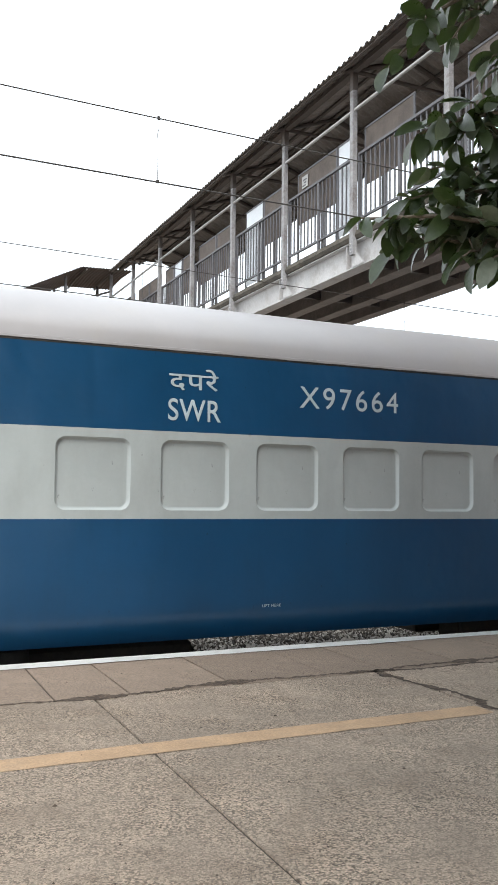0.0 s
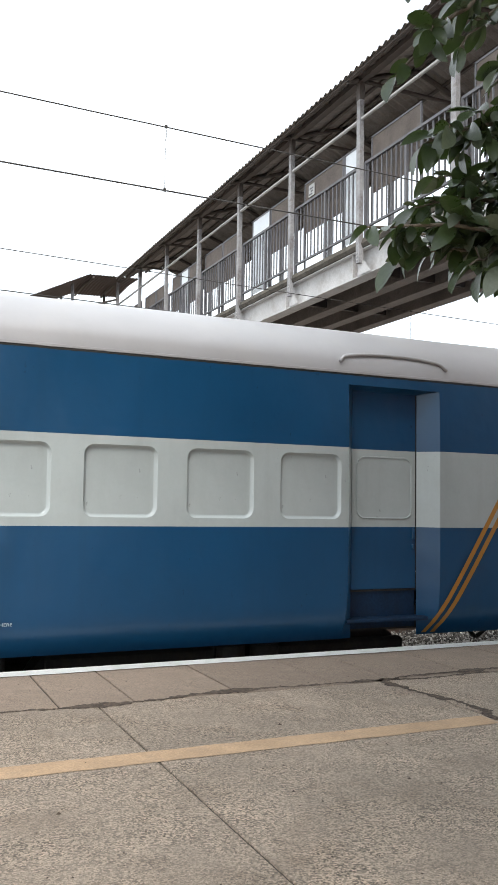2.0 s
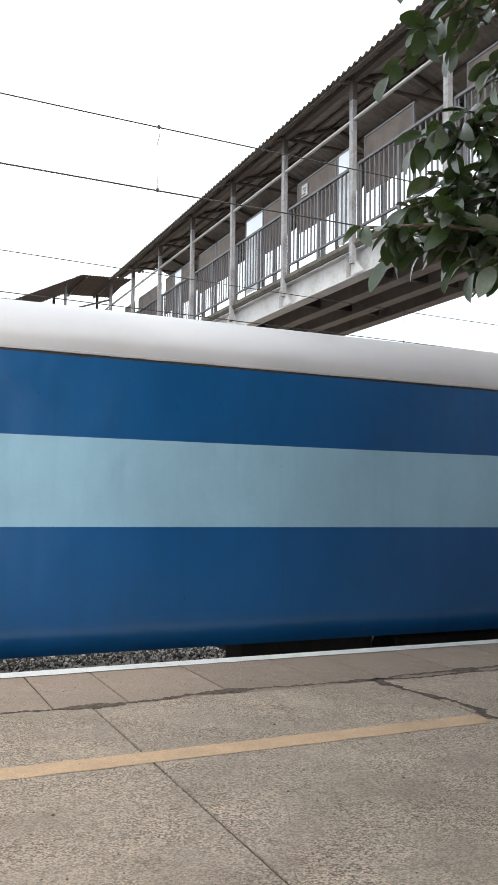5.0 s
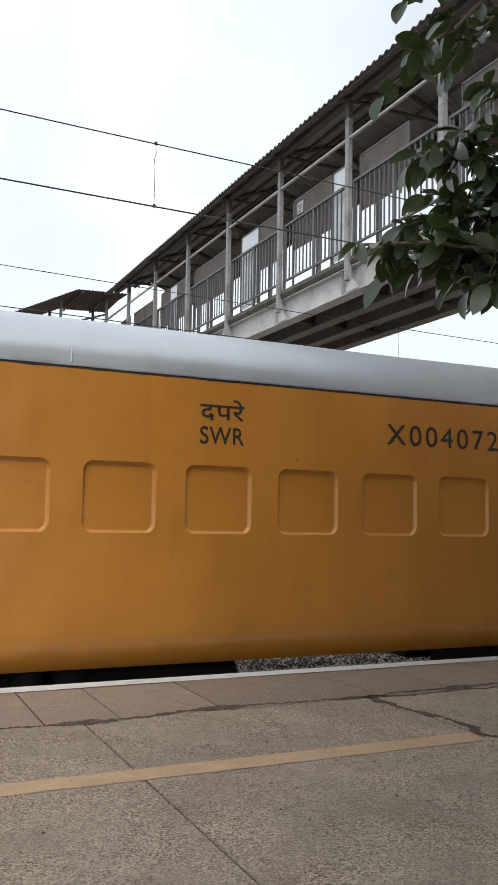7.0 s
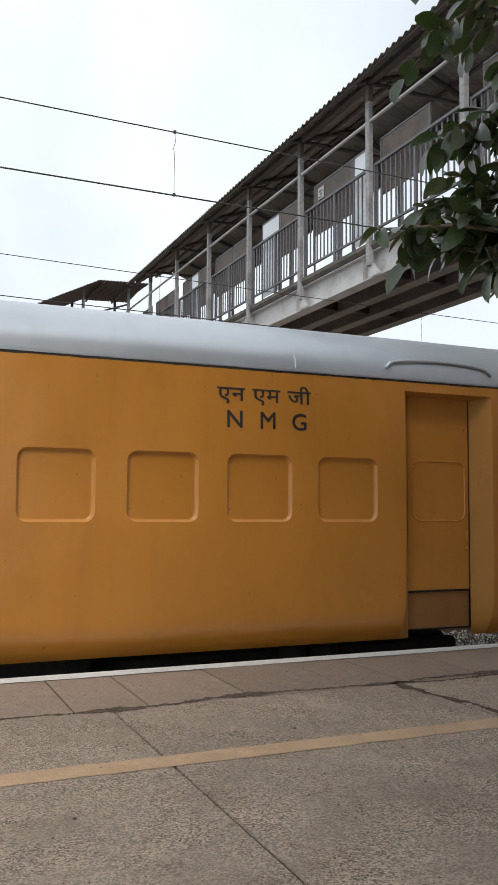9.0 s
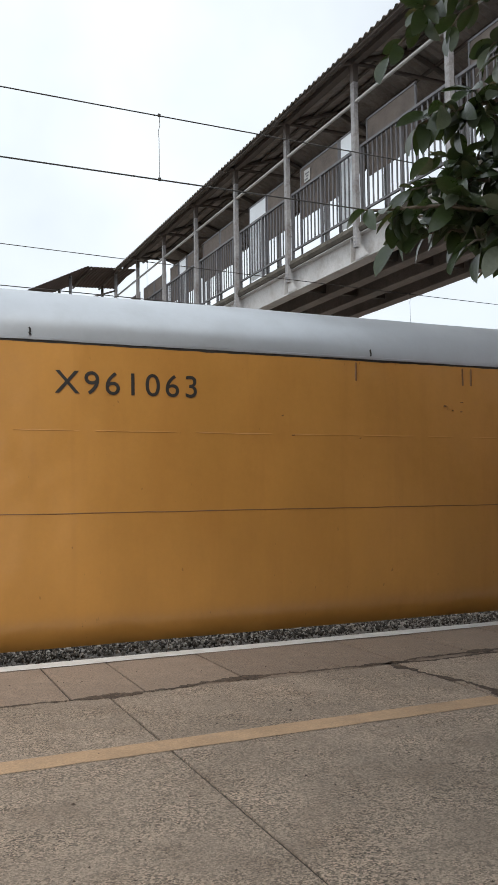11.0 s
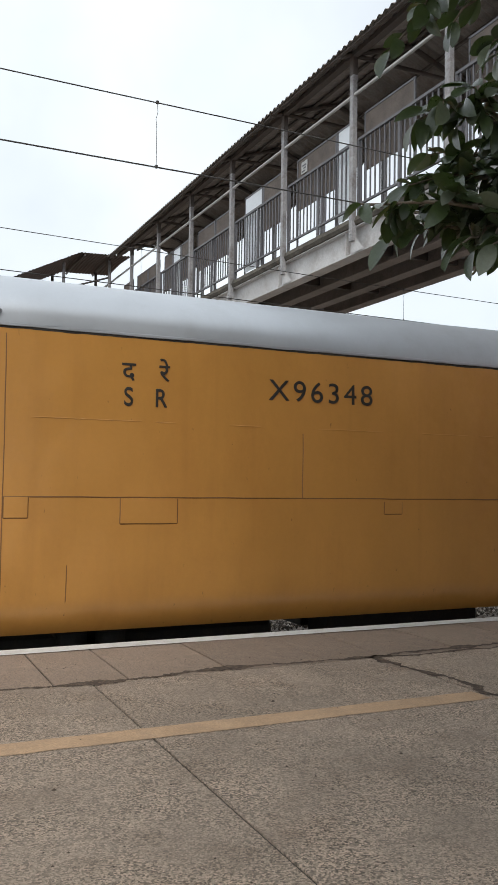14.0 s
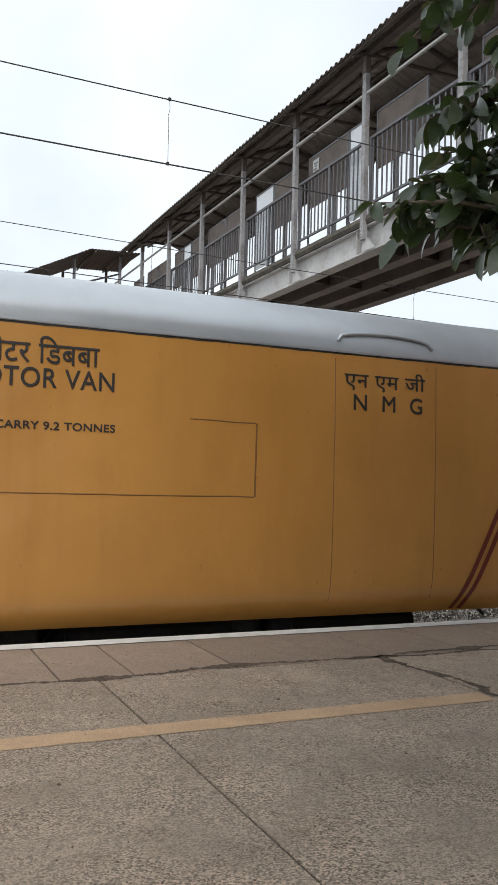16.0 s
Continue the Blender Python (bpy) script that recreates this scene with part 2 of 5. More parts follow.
# ---------------------------------------------------------------- mesh helpers
def box(bm, x0, x1, y0, y1, z0, z1, mi=0):
    v = [bm.verts.new((x, y, z)) for x in (x0, x1) for y in (y0, y1) for z in (z0, z1)]
    for q in ((0, 1, 3, 2), (4, 6, 7, 5), (0, 4, 5, 1), (2, 3, 7, 6), (0, 2, 6, 4), (1, 5, 7, 3)):
        bm.faces.new([v[i] for i in q]).material_index = mi
    return v


def rbox(bm, x0, x1, y0, y1, z0, z1, b=0.006, mi=0):
    """A box with chamfered edges."""
    t = bmesh.new()
    box(t, x0, x1, y0, y1, z0, z1, mi)
    bmesh.ops.bevel(t, geom=t.edges[:], offset=b, segments=1, affect="EDGES")
    me = bpy.data.meshes.new("t")
    t.to_mesh(me)
    t.free()
    k = len(bm.faces)
    bm.from_mesh(me)
    bm.faces.ensure_lookup_table()
    for f in bm.faces[k:]:
        f.material_index = mi
    bpy.data.meshes.remove(me)


def tube(bm, pts, r, n=8, caps=True, mi=0):
    """A round bar along a line of points; r is one radius or one for each point."""
    pts = [Vector(p) for p in pts]
    rs = r if isinstance(r, (list, tuple)) else [r] * len(pts)
    rings = []
    for i, p in enumerate(pts):
        d = (pts[min(i + 1, len(pts) - 1)] - pts[max(i - 1, 0)]).normalized()
        u = d.orthogonal().normalized() if abs(d.z) > 0.95 else d.cross(Vector((0, 0, 1))).normalized()
        w = d.cross(u)
        rings.append([bm.verts.new(p + (u * math.cos(a) + w * math.sin(a)) * rs[i]) for a in (2 * math.pi * k / n for k in range(n))])
    for a, b in zip(rings, rings[1:]):
        for k in range(n):
            f = bm.faces.new((a[k], a[(k + 1) % n], b[(k + 1) % n], b[k]))
            f.smooth, f.material_index = n > 5, mi
    if caps:
        bm.faces.new(rings[0][::-1]).material_index = mi
        bm.faces.new(rings[-1]).material_index = mi


def strip(bm, rows, mi=0, smooth=False):
    """Faces between rows of points of equal length."""
    vs = [[bm.verts.new(p) for p in row] for row in rows]
    for a, b in zip(vs, vs[1:]):
        for k in range(len(a) - 1):
            f = bm.faces.new((a[k], a[k + 1], b[k + 1], b[k]))
            f.smooth, f.material_index = smooth, mi


def mesh_of(bm, mats, name="mesh"):
    bmesh.ops.recalc_face_normals(bm, faces=bm.faces[:])
    me = bpy.data.meshes.new(name)
    bm.to_mesh(me)
    bm.free()
    for m in mats if isinstance(mats, (list, tuple)) else [mats]:
        me.materials.append(m)
    return me


def part(name, bm, mats, parent=None, label="", at=None):
    me = bm if isinstance(bm, bpy.types.Mesh) else mesh_of(bm, mats, name)
    ob = new(name, me)
    if parent:
        ob.parent = parent
    if at:
        ob.location = at
    return tagged(ob, label)


def empty(name, at, label, category, group="", kind=""):
    ob = new(name)
    ob.empty_display_size = 0.3
    ob.location = at
    return tagged(ob, label, category, group, kind)


# ---------------------------------------------------------------- ground, tracks, platforms
EDGE, SIDE, TRACK, RAIL_Z = 6.49, 6.61, 8.23, -0.84
FAR_TRACK, FAR_EDGE = 13.6, 26.0

bm = bmesh.new()
for i in range(-8, 8):
    for j in range(-8, 8):
        def gx(k):
            return math.copysign(abs(k / 8) ** 3 * 2500, k)
        bm.faces.new([bm.verts.new((gx(a), gx(b), -1.2)) for a, b in ((i, j), (i + 1, j), (i + 1, j + 1), (i, j + 1))])
bmesh.ops.remove_doubles(bm, verts=bm.verts[:], dist=0.001)
tagged(part("ground", bm, EARTH), "brown earth round the railway tracks", "ground", kind="structure")

bm = bmesh.new()
strip(bm, [[(x, y, z) for y, z in ((6.55, -1.15), (7.0, -1.02), (9.9, -1.0), (10.9, -1.08), (11.9, -1.02), (15.4, -1.0), (17, -1.1), (25.9, -1.12))] for x in range(-60, 81, 5)])
ballast = tagged(part("ballast_bed", bm, EARTH), "grey stone ballast bed under the railway tracks", "ballast", kind="structure")


def stones(y0, y1, x0, x1, count, size):
    """Broken stones: skewed octahedra strewn over the bed."""
    rng = np.random.default_rng(7)
    base = np.array([(1, 0, 0), (-1, 0, 0), (0, 1, 0), (0, -1, 0), (0, 0, 1), (0, 0, -1)], float)
    tri = np.array([(0, 2, 4), (2, 1, 4), (1, 3, 4), (3, 0, 4), (2, 0, 5), (1, 2, 5), (3, 1, 5), (0, 3, 5)])
    verts, faces = [], []
    for i in range(count):
        v = base * (size * rng.uniform(0.6, 1.25, (6, 1))) * rng.uniform(0.7, 1.2, 3) + rng.normal(0, size * 0.22, (6, 3))
        a = rng.uniform(0, 6.28)
        t = rng.normal(0, 0.5)
        rz = np.array([(math.cos(a), -math.sin(a), 0), (math.sin(a), math.cos(a), 0), (0, 0, 1)])
        rx = np.array([(1, 0, 0), (0, math.cos(t), -math.sin(t)), (0, math.sin(t), math.cos(t))])
        y = rng.uniform(y0, y1)
        hump = -0.985 if abs(y - TRACK) < 1.9 or abs(y - FAR_TRACK) < 1.9 else -1.05
        verts.append(v @ (rz @ rx).T + (rng.uniform(x0, x1), y, hump + rng.uniform(-0.01, 0.05)))
        faces.append(tri + 6 * i)
    me = bpy.data.meshes.new("ballast_stones")
    me.from_pydata(np.concatenate(verts).tolist(), [], np.concatenate(faces).tolist())
    me.materials.append(STONE_MIX)
    return me


STONE_MIX = STONE.copy()
nt = STONE_MIX.node_tree
geo, rampi, mixi = nt.nodes.new("ShaderNodeNewGeometry"), nt.nodes.new("ShaderNodeValToRGB"), nt.nodes.new("ShaderNodeMix")
rampi.color_ramp.elements[0].color, rampi.color_ramp.elements[1].color = (0.02, 0.017, 0.014, 1), (0.4, 0.375, 0.34, 1)
rampi.color_ramp.elements[1].position = 1.0
rampi.color_ramp.elements.new(0.6).color = (0.075, 0.063, 0.052, 1)
nt.links.new(geo.outputs["Random Per Island"], rampi.inputs[0])
nt.links.new(rampi.outputs[0], nt.nodes["Principled BSDF"].inputs["Base Color"])
tagged(part("ballast_stones", stones(8.0, 15.5, -1.5, 14, 52000, 0.026), None), "loose grey broken stones covering the track bed", "ballast", kind="stuff")


def track(y, name_label):
    root = empty("railway_track", (0, y, -1.0), name_label, "railway track", "railway tracks")
    for s in (-0.865, 0.865):
        bm = bmesh.new()
        prof = [(-0.068, 0), (-0.068, 0.012), (-0.012, 0.03), (-0.012, 0.12), (-0.035, 0.13), (-0.035, 0.158), (0.035, 0.158), (0.035, 0.13), (0.012, 0.12), (0.012, 0.03), (0.068, 0.012), (0.068, 0)]
        strip(bm, [[(x, s + a, b) for a, b in prof + prof[:1]] for x in (-60, 80)])
        part("rail", bm, RAIL, root, "rust-brown rail with a worn bright top", at=(0, 0, 0.002))
    bm = bmesh.new()
    rbox(bm, -0.12, 0.12, -1.35, 1.35, -0.16, 0.0, 0.02)
    me = mesh_of(bm, SLEEPER, "sleeper")
    for k in range(60):
        part("sleeper", me, None, root, at=(-14 + 0.62 * k, 0, 0))


track(TRACK, "railway track under the passing train")
track(FAR_TRACK, "second railway track on stone ballast")


def slab(bm, x0, x1, y0, y1, z0, z1, c=0.008):
    v = [bm.verts.new(p) for p in ((x0, y0, z0), (x1, y0, z0), (x1, y1, z0), (x0, y1, z0), (x0, y0, z1 - c), (x1, y0, z1 - c), (x1, y1, z1 - c), (x0, y1, z1 - c),
                                   (x0 + c, y0 + c, z1), (x1 - c, y0 + c, z1), (x1 - c, y1 - c, z1), (x0 + c, y1 - c, z1))]
    for k in range(4):
        n = (k + 1) % 4
        bm.faces.new((v[k], v[n], v[n + 4], v[k + 4]))
        bm.faces.new((v[k + 4], v[n + 4], v[n + 8], v[k + 8]))
    bm.faces.new(v[8:])


bm = bmesh.new()
box(bm, -60, 80, -9, EDGE - 0.03, -1.25, -0.06)
platform = tagged(part("platform", bm, COPING), "concrete railway platform with cracked slabs and a white painted edge", "platform", kind="structure")


bm = bmesh.new()
strip(bm, [[(x, -8.9, -0.012), (x, EDGE - 0.05, -0.012)] for x in (-19, 37)])
part("joint_dirt", bm, JOINT, platform, "dark dirt in the slab joints")


def irregular(pts, widths, seed, mat, name, label, z=0.0012, step=0.014):
    """A ragged filled crack along a line."""
    rng = random.Random(seed)
    bm = bmesh.new()
    rows = []
    for (ax, ay), (bx, by) in zip(pts, pts[1:]):
        length = math.hypot(bx - ax, by - ay)
        for k in range(max(2, int(length / step))):
            f = k / max(2, int(length / step))
            x, y = ax + (bx - ax) * f, ay + (by - ay) * f
            nx, ny = -(by - ay) / length, (bx - ax) / length
            wob = 0.035 * noise.noise((x * 3, y * 3, seed)) + 0.03 * noise.noise((x * 11, y * 11, seed))
            w = widths * (0.14 + 3.4 * max(0.0, noise.noise((x * 3.1, y * 3.1, seed + 5)) + 0.02) + 2.0 * abs(noise.noise((x * 19, y * 19, seed + 2))) + 0.45 * rng.random())
            rows.append([(x + nx * (wob - w), y + ny * (wob - w), z), (x + nx * (wob + w), y + ny * (wob + w), z)])
    strip(bm, rows)
    return part(name, bm, mat, platform, label)


irregular([(-12, 5.27), (0.7, 5.29), (1.4, 5.24), (2.0, 5.33), (2.6, 5.36), (3.2, 5.31), (3.8, 5.37), (4.6, 5.4), (7, 5.4), (14, 5.38)], 0.024, 3, TAR, "crack", "dark dirt-filled crack along the coping slabs")
irregular([(3.44, 5.34), (3.46, 5.15), (3.5, 4.95), (3.53, 4.72), (3.6, 4.5), (3.56, 4.3), (3.5, 4.16), (3.62, 3.9), (3.7, 3.4)], 0.025, 9, TAR, "crack", "dark dirt-filled crack across the platform")
irregular([(3.46, 5.33), (3.8, 5.24), (4.2, 5.3), (4.8, 5.26)], 0.018, 12, TAR, "crack", "thin dirt-filled crack")

bm = bmesh.new()
rows = []
for k in range(1400):
    x = -20 + k * 0.045
    j = 0.013 * noise.noise((x * 7, 1, 0)) + 0.016 * noise.noise((x * 1.1, 4, 0))
    rows.append([(x, 6.3 + j, 0.004), (x, EDGE - 0.012, 0.004), (x, EDGE + 0.002 + 0.012 * noise.noise((x * 5, 9, 0)), -0.012), (x, EDGE + 0.004, -0.09)])
strip(bm, rows)
part("edge_line", bm, WHITE_LINE, platform, "worn white painted platform edge")
bm = bmesh.new()
rows = []
for k in range(470):
    x = -15.3 + k * 0.04
    rows.append([(x, 4.03 + 0.012 * noise.noise((x * 5, 2, 0)) + 0.008 * noise.noise((x * 17, 5, 0)), 0.0012), (x, 4.21 + 0.006 * noise.noise((x * 5, 7, 0)), 0.0012)])
strip(bm, rows)
part("warning_line", bm, YELLOW_LINE, platform, "faded yellow painted warning line")

# unseen wall, added to cut skylight and darken reflections on the right
bm = bmesh.new()
box(bm, 2.4, 45, -3.6, -3.3, -0.02, 7.6)
tagged(part("wall_station", bm, MAROON), "plain maroon wall, unseen, added to dim the right side", "wall", kind="structure")

# ---------------------------------------------------------------- far platform, wall, trees
bm = bmesh.new()
box(bm, -60, 80, FAR_EDGE, 70, -1.25, 0.0)
far_platform = tagged(part("far_platform", bm, COPING), "far concrete platform across the tracks", "platform", kind="structure")
bm = bmesh.new()
box(bm, -60, 80, FAR_EDGE - 0.12, FAR_EDGE + 0.6, -0.12, 0.03)
part("coping", bm, GALV, far_platform, "pale grey platform coping")
for k in range(-6, 10):
    bm = bmesh.new()
    box(bm, 3.4 * k, 3.4 * k + 2.0, FAR_EDGE - 0.03, FAR_EDGE + 0.1, -1.15, -0.3)
    part("wall_panel", bm, (MAROON, CREAM)[k % 2], far_platform, "painted platform wall panel")
wall = empty("boundary_wall", (0, 38, 0), "cream boundary wall with maroon base and pierced grilles", "wall", kind="structure")
bm = bmesh.new()
box(bm, -60, 80, 0, 0.25, 0.45, 2.15)
part("wall_face", bm, CREAM, wall)
bm = bmesh.new()
box(bm, -60, 80, -0.05, 0.3, 2.15, 2.25)
part("wall_coping", bm, CREAM, wall)
bm = bmesh.new()
box(bm, -60, 80, -0.03, 0.28, 0.0, 0.45)
part("wall_base", bm, MAROON, wall, "maroon painted wall base")
bm = bmesh.new()
for i in range(4):
    for j in range(6):
        box(bm, -0.3 + i * 0.16, -0.2 + i * 0.16, -0.012, 0.01, 0.75 + j * 0.17, 0.86 + j * 0.17)
grille = mesh_of(bm, UNDER, "grille")
for x in (2.2, 6.5, 10.8, 15, -2, -6):
    part("grille", grille, None, wall, "pierced ventilation grille", at=(x, 0, 0))


def leaf_mesh(length, width, fold, bend, mat, name="leaf"):
    """A broad pointed leaf, folded on its midrib and bent down to the tip."""
    bm = bmesh.new()
    rows = []
    for i in range(9):
        f = i / 8
        w = width * 0.5 * (max(0.03, math.sin(math.pi * min(0.02 + f * 0.985, 1.0) ** 1.12) ** 0.56 * (0.94 + 0.08 * f)))
        x, z = length * f, -bend * f * f * length
        rows.append([(x, -w, z + fold * w), (x, 0, z), (x, w, z + fold * w)])
    strip(bm, rows, smooth=True)
    return mesh_of(bm, mat, name)


def far_tree(x, y, h, r, seed, label):
    rng = random.Random(seed)
    root = empty("tree", (x, y, 0), label, "tree", "trees behind the wall")
    bm = bmesh.new()
    tube(bm, [(0, 0, 0), (0.1, 0.05, h * 0.25), (-0.1, 0, h * 0.5), (0, 0.1, h * 0.8)], [0.22, 0.18, 0.13, 0.05], 7)
    for k in range(9):
        a, z = k * 2.4, h * (0.25 + 0.06 * k)
        tube(bm, [(0, 0, z), (math.cos(a) * r * 0.5, math.sin(a) * r * 0.5, z + 0.5), (math.cos(a) * r * 0.85, math.sin(a) * r * 0.85, z + 0.7)], [0.09, 0.06, 0.02], 5)
    part("trunk", bm, BARK, root)
    verts, faces = [], []
    clumps = [(Vector((rng.gauss(0, 1), rng.gauss(0, 1), rng.gauss(0, 1))).normalized() * rng.random() ** 0.4) for _ in range(70)]
    for c in clumps:
        c = Vector((c.x * r, c.y * r, h * 0.58 + c.z * h * 0.42))
        for _ in range(110):
            p = c + Vector((rng.gauss(0, 0.33), rng.gauss(0, 0.33), rng.gauss(0, 0.28)))
            m = Euler((rng.uniform(-1, 1), rng.uniform(-1, 1), rng.uniform(0, 6.3))).to_matrix()
            s = rng.uniform(0.06, 0.12)
            k = len(verts)
            verts += [tuple(p + m @ Vector(q)) for q in ((0, 0, 0), (s, -s * 0.45, 0.01), (2 * s, 0, -0.02), (s, s * 0.45, 0.01))]
            faces.append((k, k + 1, k + 2, k + 3))
    me = bpy.data.meshes.new("crown")
    me.from_pydata(verts, [], faces)
    me.materials.append(FAR_LEAF)
    part("crown", me, None, root, "dense dark green leaves")


for k, (x, y, h, r) in enumerate(((-1.5, 42, 5.6, 2.3), (2.6, 41.5, 6.2, 2.4), (6.4, 41, 7.0, 2.6), (10.2, 42, 6.0, 2.4), (14.5, 42, 5.5, 2.4))):
    far_tree(x, y, h, r, 20 + k, "dark leafy tree behind the cream wall")

# ---------------------------------------------------------------- footbridge
BX0, BX1 = 8.2, 10.65
BY = [10.46 + 2.83 * k for k in range(-3, 8)]
Y0, Y1 = BY[0] - 0.6, 32.2
bridge = empty("footbridge", (9.4, 16, -1.2), "grey steel footbridge with picket railings and a corrugated roof", "footbridge")
BOFF = Vector((-9.4, -16, 1.2))


def bpart(name, bm, mat, label="", parent=None):
    bmesh.ops.translate(bm, verts=bm.verts[:], vec=BOFF)
    return part(name, bm, mat, parent or bridge, label)


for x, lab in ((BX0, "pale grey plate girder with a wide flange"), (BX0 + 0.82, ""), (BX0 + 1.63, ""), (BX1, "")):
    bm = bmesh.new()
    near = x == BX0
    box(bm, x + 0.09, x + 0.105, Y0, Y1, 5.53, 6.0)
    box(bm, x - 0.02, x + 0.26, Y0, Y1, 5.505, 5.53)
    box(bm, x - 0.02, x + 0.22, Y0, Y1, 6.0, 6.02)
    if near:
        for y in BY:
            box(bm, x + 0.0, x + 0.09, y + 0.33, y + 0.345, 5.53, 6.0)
    bpart("girder", bm, BRIDGE_STEEL if near else BRIDGE_SHADED, lab)
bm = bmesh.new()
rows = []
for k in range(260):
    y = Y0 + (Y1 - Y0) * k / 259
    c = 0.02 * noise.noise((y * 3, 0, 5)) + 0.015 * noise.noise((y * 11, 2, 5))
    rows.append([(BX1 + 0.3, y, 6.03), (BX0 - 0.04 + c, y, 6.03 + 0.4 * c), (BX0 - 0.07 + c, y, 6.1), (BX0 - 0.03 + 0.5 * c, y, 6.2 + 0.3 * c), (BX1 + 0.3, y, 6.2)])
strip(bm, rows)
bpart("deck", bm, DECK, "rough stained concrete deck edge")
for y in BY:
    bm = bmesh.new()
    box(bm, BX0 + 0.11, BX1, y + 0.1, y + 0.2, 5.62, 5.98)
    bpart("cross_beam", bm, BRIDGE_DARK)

bm = bmesh.new()
box(bm, -0.045, 0.045, -0.06, 0.06, 5.74, 8.86)
# post tops above 8.86 take the darker colour of the roof framing
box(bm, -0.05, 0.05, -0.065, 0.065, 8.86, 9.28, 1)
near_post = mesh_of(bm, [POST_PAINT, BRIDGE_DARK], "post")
bm = bmesh.new()
shape = ((0.07, 6.0), (-0.07, 6.0), (-0.07, 5.8), (-0.36, 5.53), (0.07, 5.53))
for x in (0.02, 0.035):
    bm.faces.new([bm.verts.new((x, y, z)) for y, z in shape])
for z in (5.8, 5.87, 5.94):
    tube(bm, [(-0.06, 0, z), (-0.045, 0, z)], 0.014, 6)
bracket = mesh_of(bm, BRIDGE_STEEL, "bracket")
for y in BY:
    for x in (BX0 - 0.06, BX1 + 0.06):
        p = part("post", near_post, None, bridge, at=Vector((x, y, 0)) + BOFF)
        if x < 9:
            part("bracket", bracket, None, p)
bm = bmesh.new()
tube(bm, [(BX0 - 0.06, Y0, 8.47), (BX0 - 0.06, Y1, 8.5)], 0.032, 8)
bpart("pipe", bm, GALV, "pale horizontal pipe joining the posts")
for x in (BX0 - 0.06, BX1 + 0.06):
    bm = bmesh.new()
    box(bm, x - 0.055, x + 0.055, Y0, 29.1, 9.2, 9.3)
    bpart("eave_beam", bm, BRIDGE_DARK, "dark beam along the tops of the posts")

bm = bmesh.new()
box(bm, -0.011, 0.011, -0.014, 0.014, 6.42, 7.6)
picket = mesh_of(bm, PICKET_PAINT, "picket")
for x in (BX0, BX1):
    for a, b in zip(BY, BY[1:]):
        bm = bmesh.new()
        if x > BX0:
            box(bm, x - 0.01, x + 0.01, a + 0.1, b - 0.1, 7.62, 7.64)
        else:
            box(bm, x - 0.03, x + 0.03, a + 0.1, b - 0.1, 7.59, 7.64)
            box(bm, x - 0.022, x + 0.022, a + 0.1, b - 0.1, 6.38, 6.42)
        for y in (a + 0.12, b - 0.12, (a + b) / 2):
            box(bm, x - 0.025, x + 0.025, y - 0.03, y + 0.03, 6.2, 7.6)
        rail = bpart("railing", bm, PICKET_PAINT)
        n = 17 if x == BX0 else 0
        for k in range(n):
            part("picket", picket, None, rail, at=Vector((x, a + 0.12 + (b - a - 0.24) * (k + 0.5) / n, 0)) + BOFF)
SCREENS = [(5.1, 6.2, 0), (6.3, 7.4, 0), (7.8, 10.15, 0), (11.57, 13.1, 0), (13.45, 14.08, 1), (14.15, 15.75, 0), (16.4, 17.42, 0), (17.5, 18.45, 1), (19.2, 20.3, 0), (20.4, 21.6, 0),
           (22.0, 22.9, 0), (23.0, 23.6, 1), (23.7, 24.4, 0), (24.9, 26.0, 0), (26.1, 27.2, 0), (27.7, 28.8, 0)]
for y0, y1, white in SCREENS:
    bm = bmesh.new()
    box(bm, BX0 + 0.085, BX0 + 0.095, y0, y1, 6.3 if white else 7.02, 8.1)
    sc = bpart("screen", bm, WHITE_SHEET if white else MESH_PANEL, "white sheet tied behind the railing" if white else "solid brown panel for the see-through mesh behind the railing")
    bm = bmesh.new()
    box(bm, BX0 + 0.075, BX0 + 0.105, y0 - 0.02, y1 + 0.02, 8.09, 8.125)
    for y in (y0, y1):
        box(bm, BX0 + 0.075, BX0 + 0.105, y - 0.02, y + 0.02, 6.2, 8.1)
    bpart("screen_frame", bm, PICKET_PAINT, "", sc)
bm = bmesh.new()
box(bm, BX0 + 0.06, BX0 + 0.07, 15.3, 15.55, 7.75, 8.0)
notice = bpart("notice", bm, GALV, "small white notice plate with dark bars")
for k, (y0, y1) in enumerate(((15.34, 15.5), (15.36, 15.45), (15.38, 15.52))):
    bm = bmesh.new()
    box(bm, BX0 + 0.054, BX0 + 0.0585, y0, y1, 7.9 - 0.06 * k, 7.93 - 0.06 * k)
    bpart("notice_bar", bm, PICKET_PAINT, "", notice)

RX0, RX1, RXM = BX0 - 0.45, BX1 + 0.45, 9.42


def corrugated(bm, x0, x1, z0, z1, ya, yb, pitch=0.19, depth=0.028):
    rows = []
    for k in range(int((yb - ya) / pitch * 6)):
        y = ya + k * pitch / 6
        d = depth * math.sin(2 * math.pi * k / 6) + 0.012 * noise.noise((y * 0.7, x0, 3))
        rows.append([(x0, y, z0 + d), ((x0 + x1) / 2, y, (z0 + z1) / 2 + d), (x1, y, z1 + d)])
    strip(bm, rows, smooth=False)


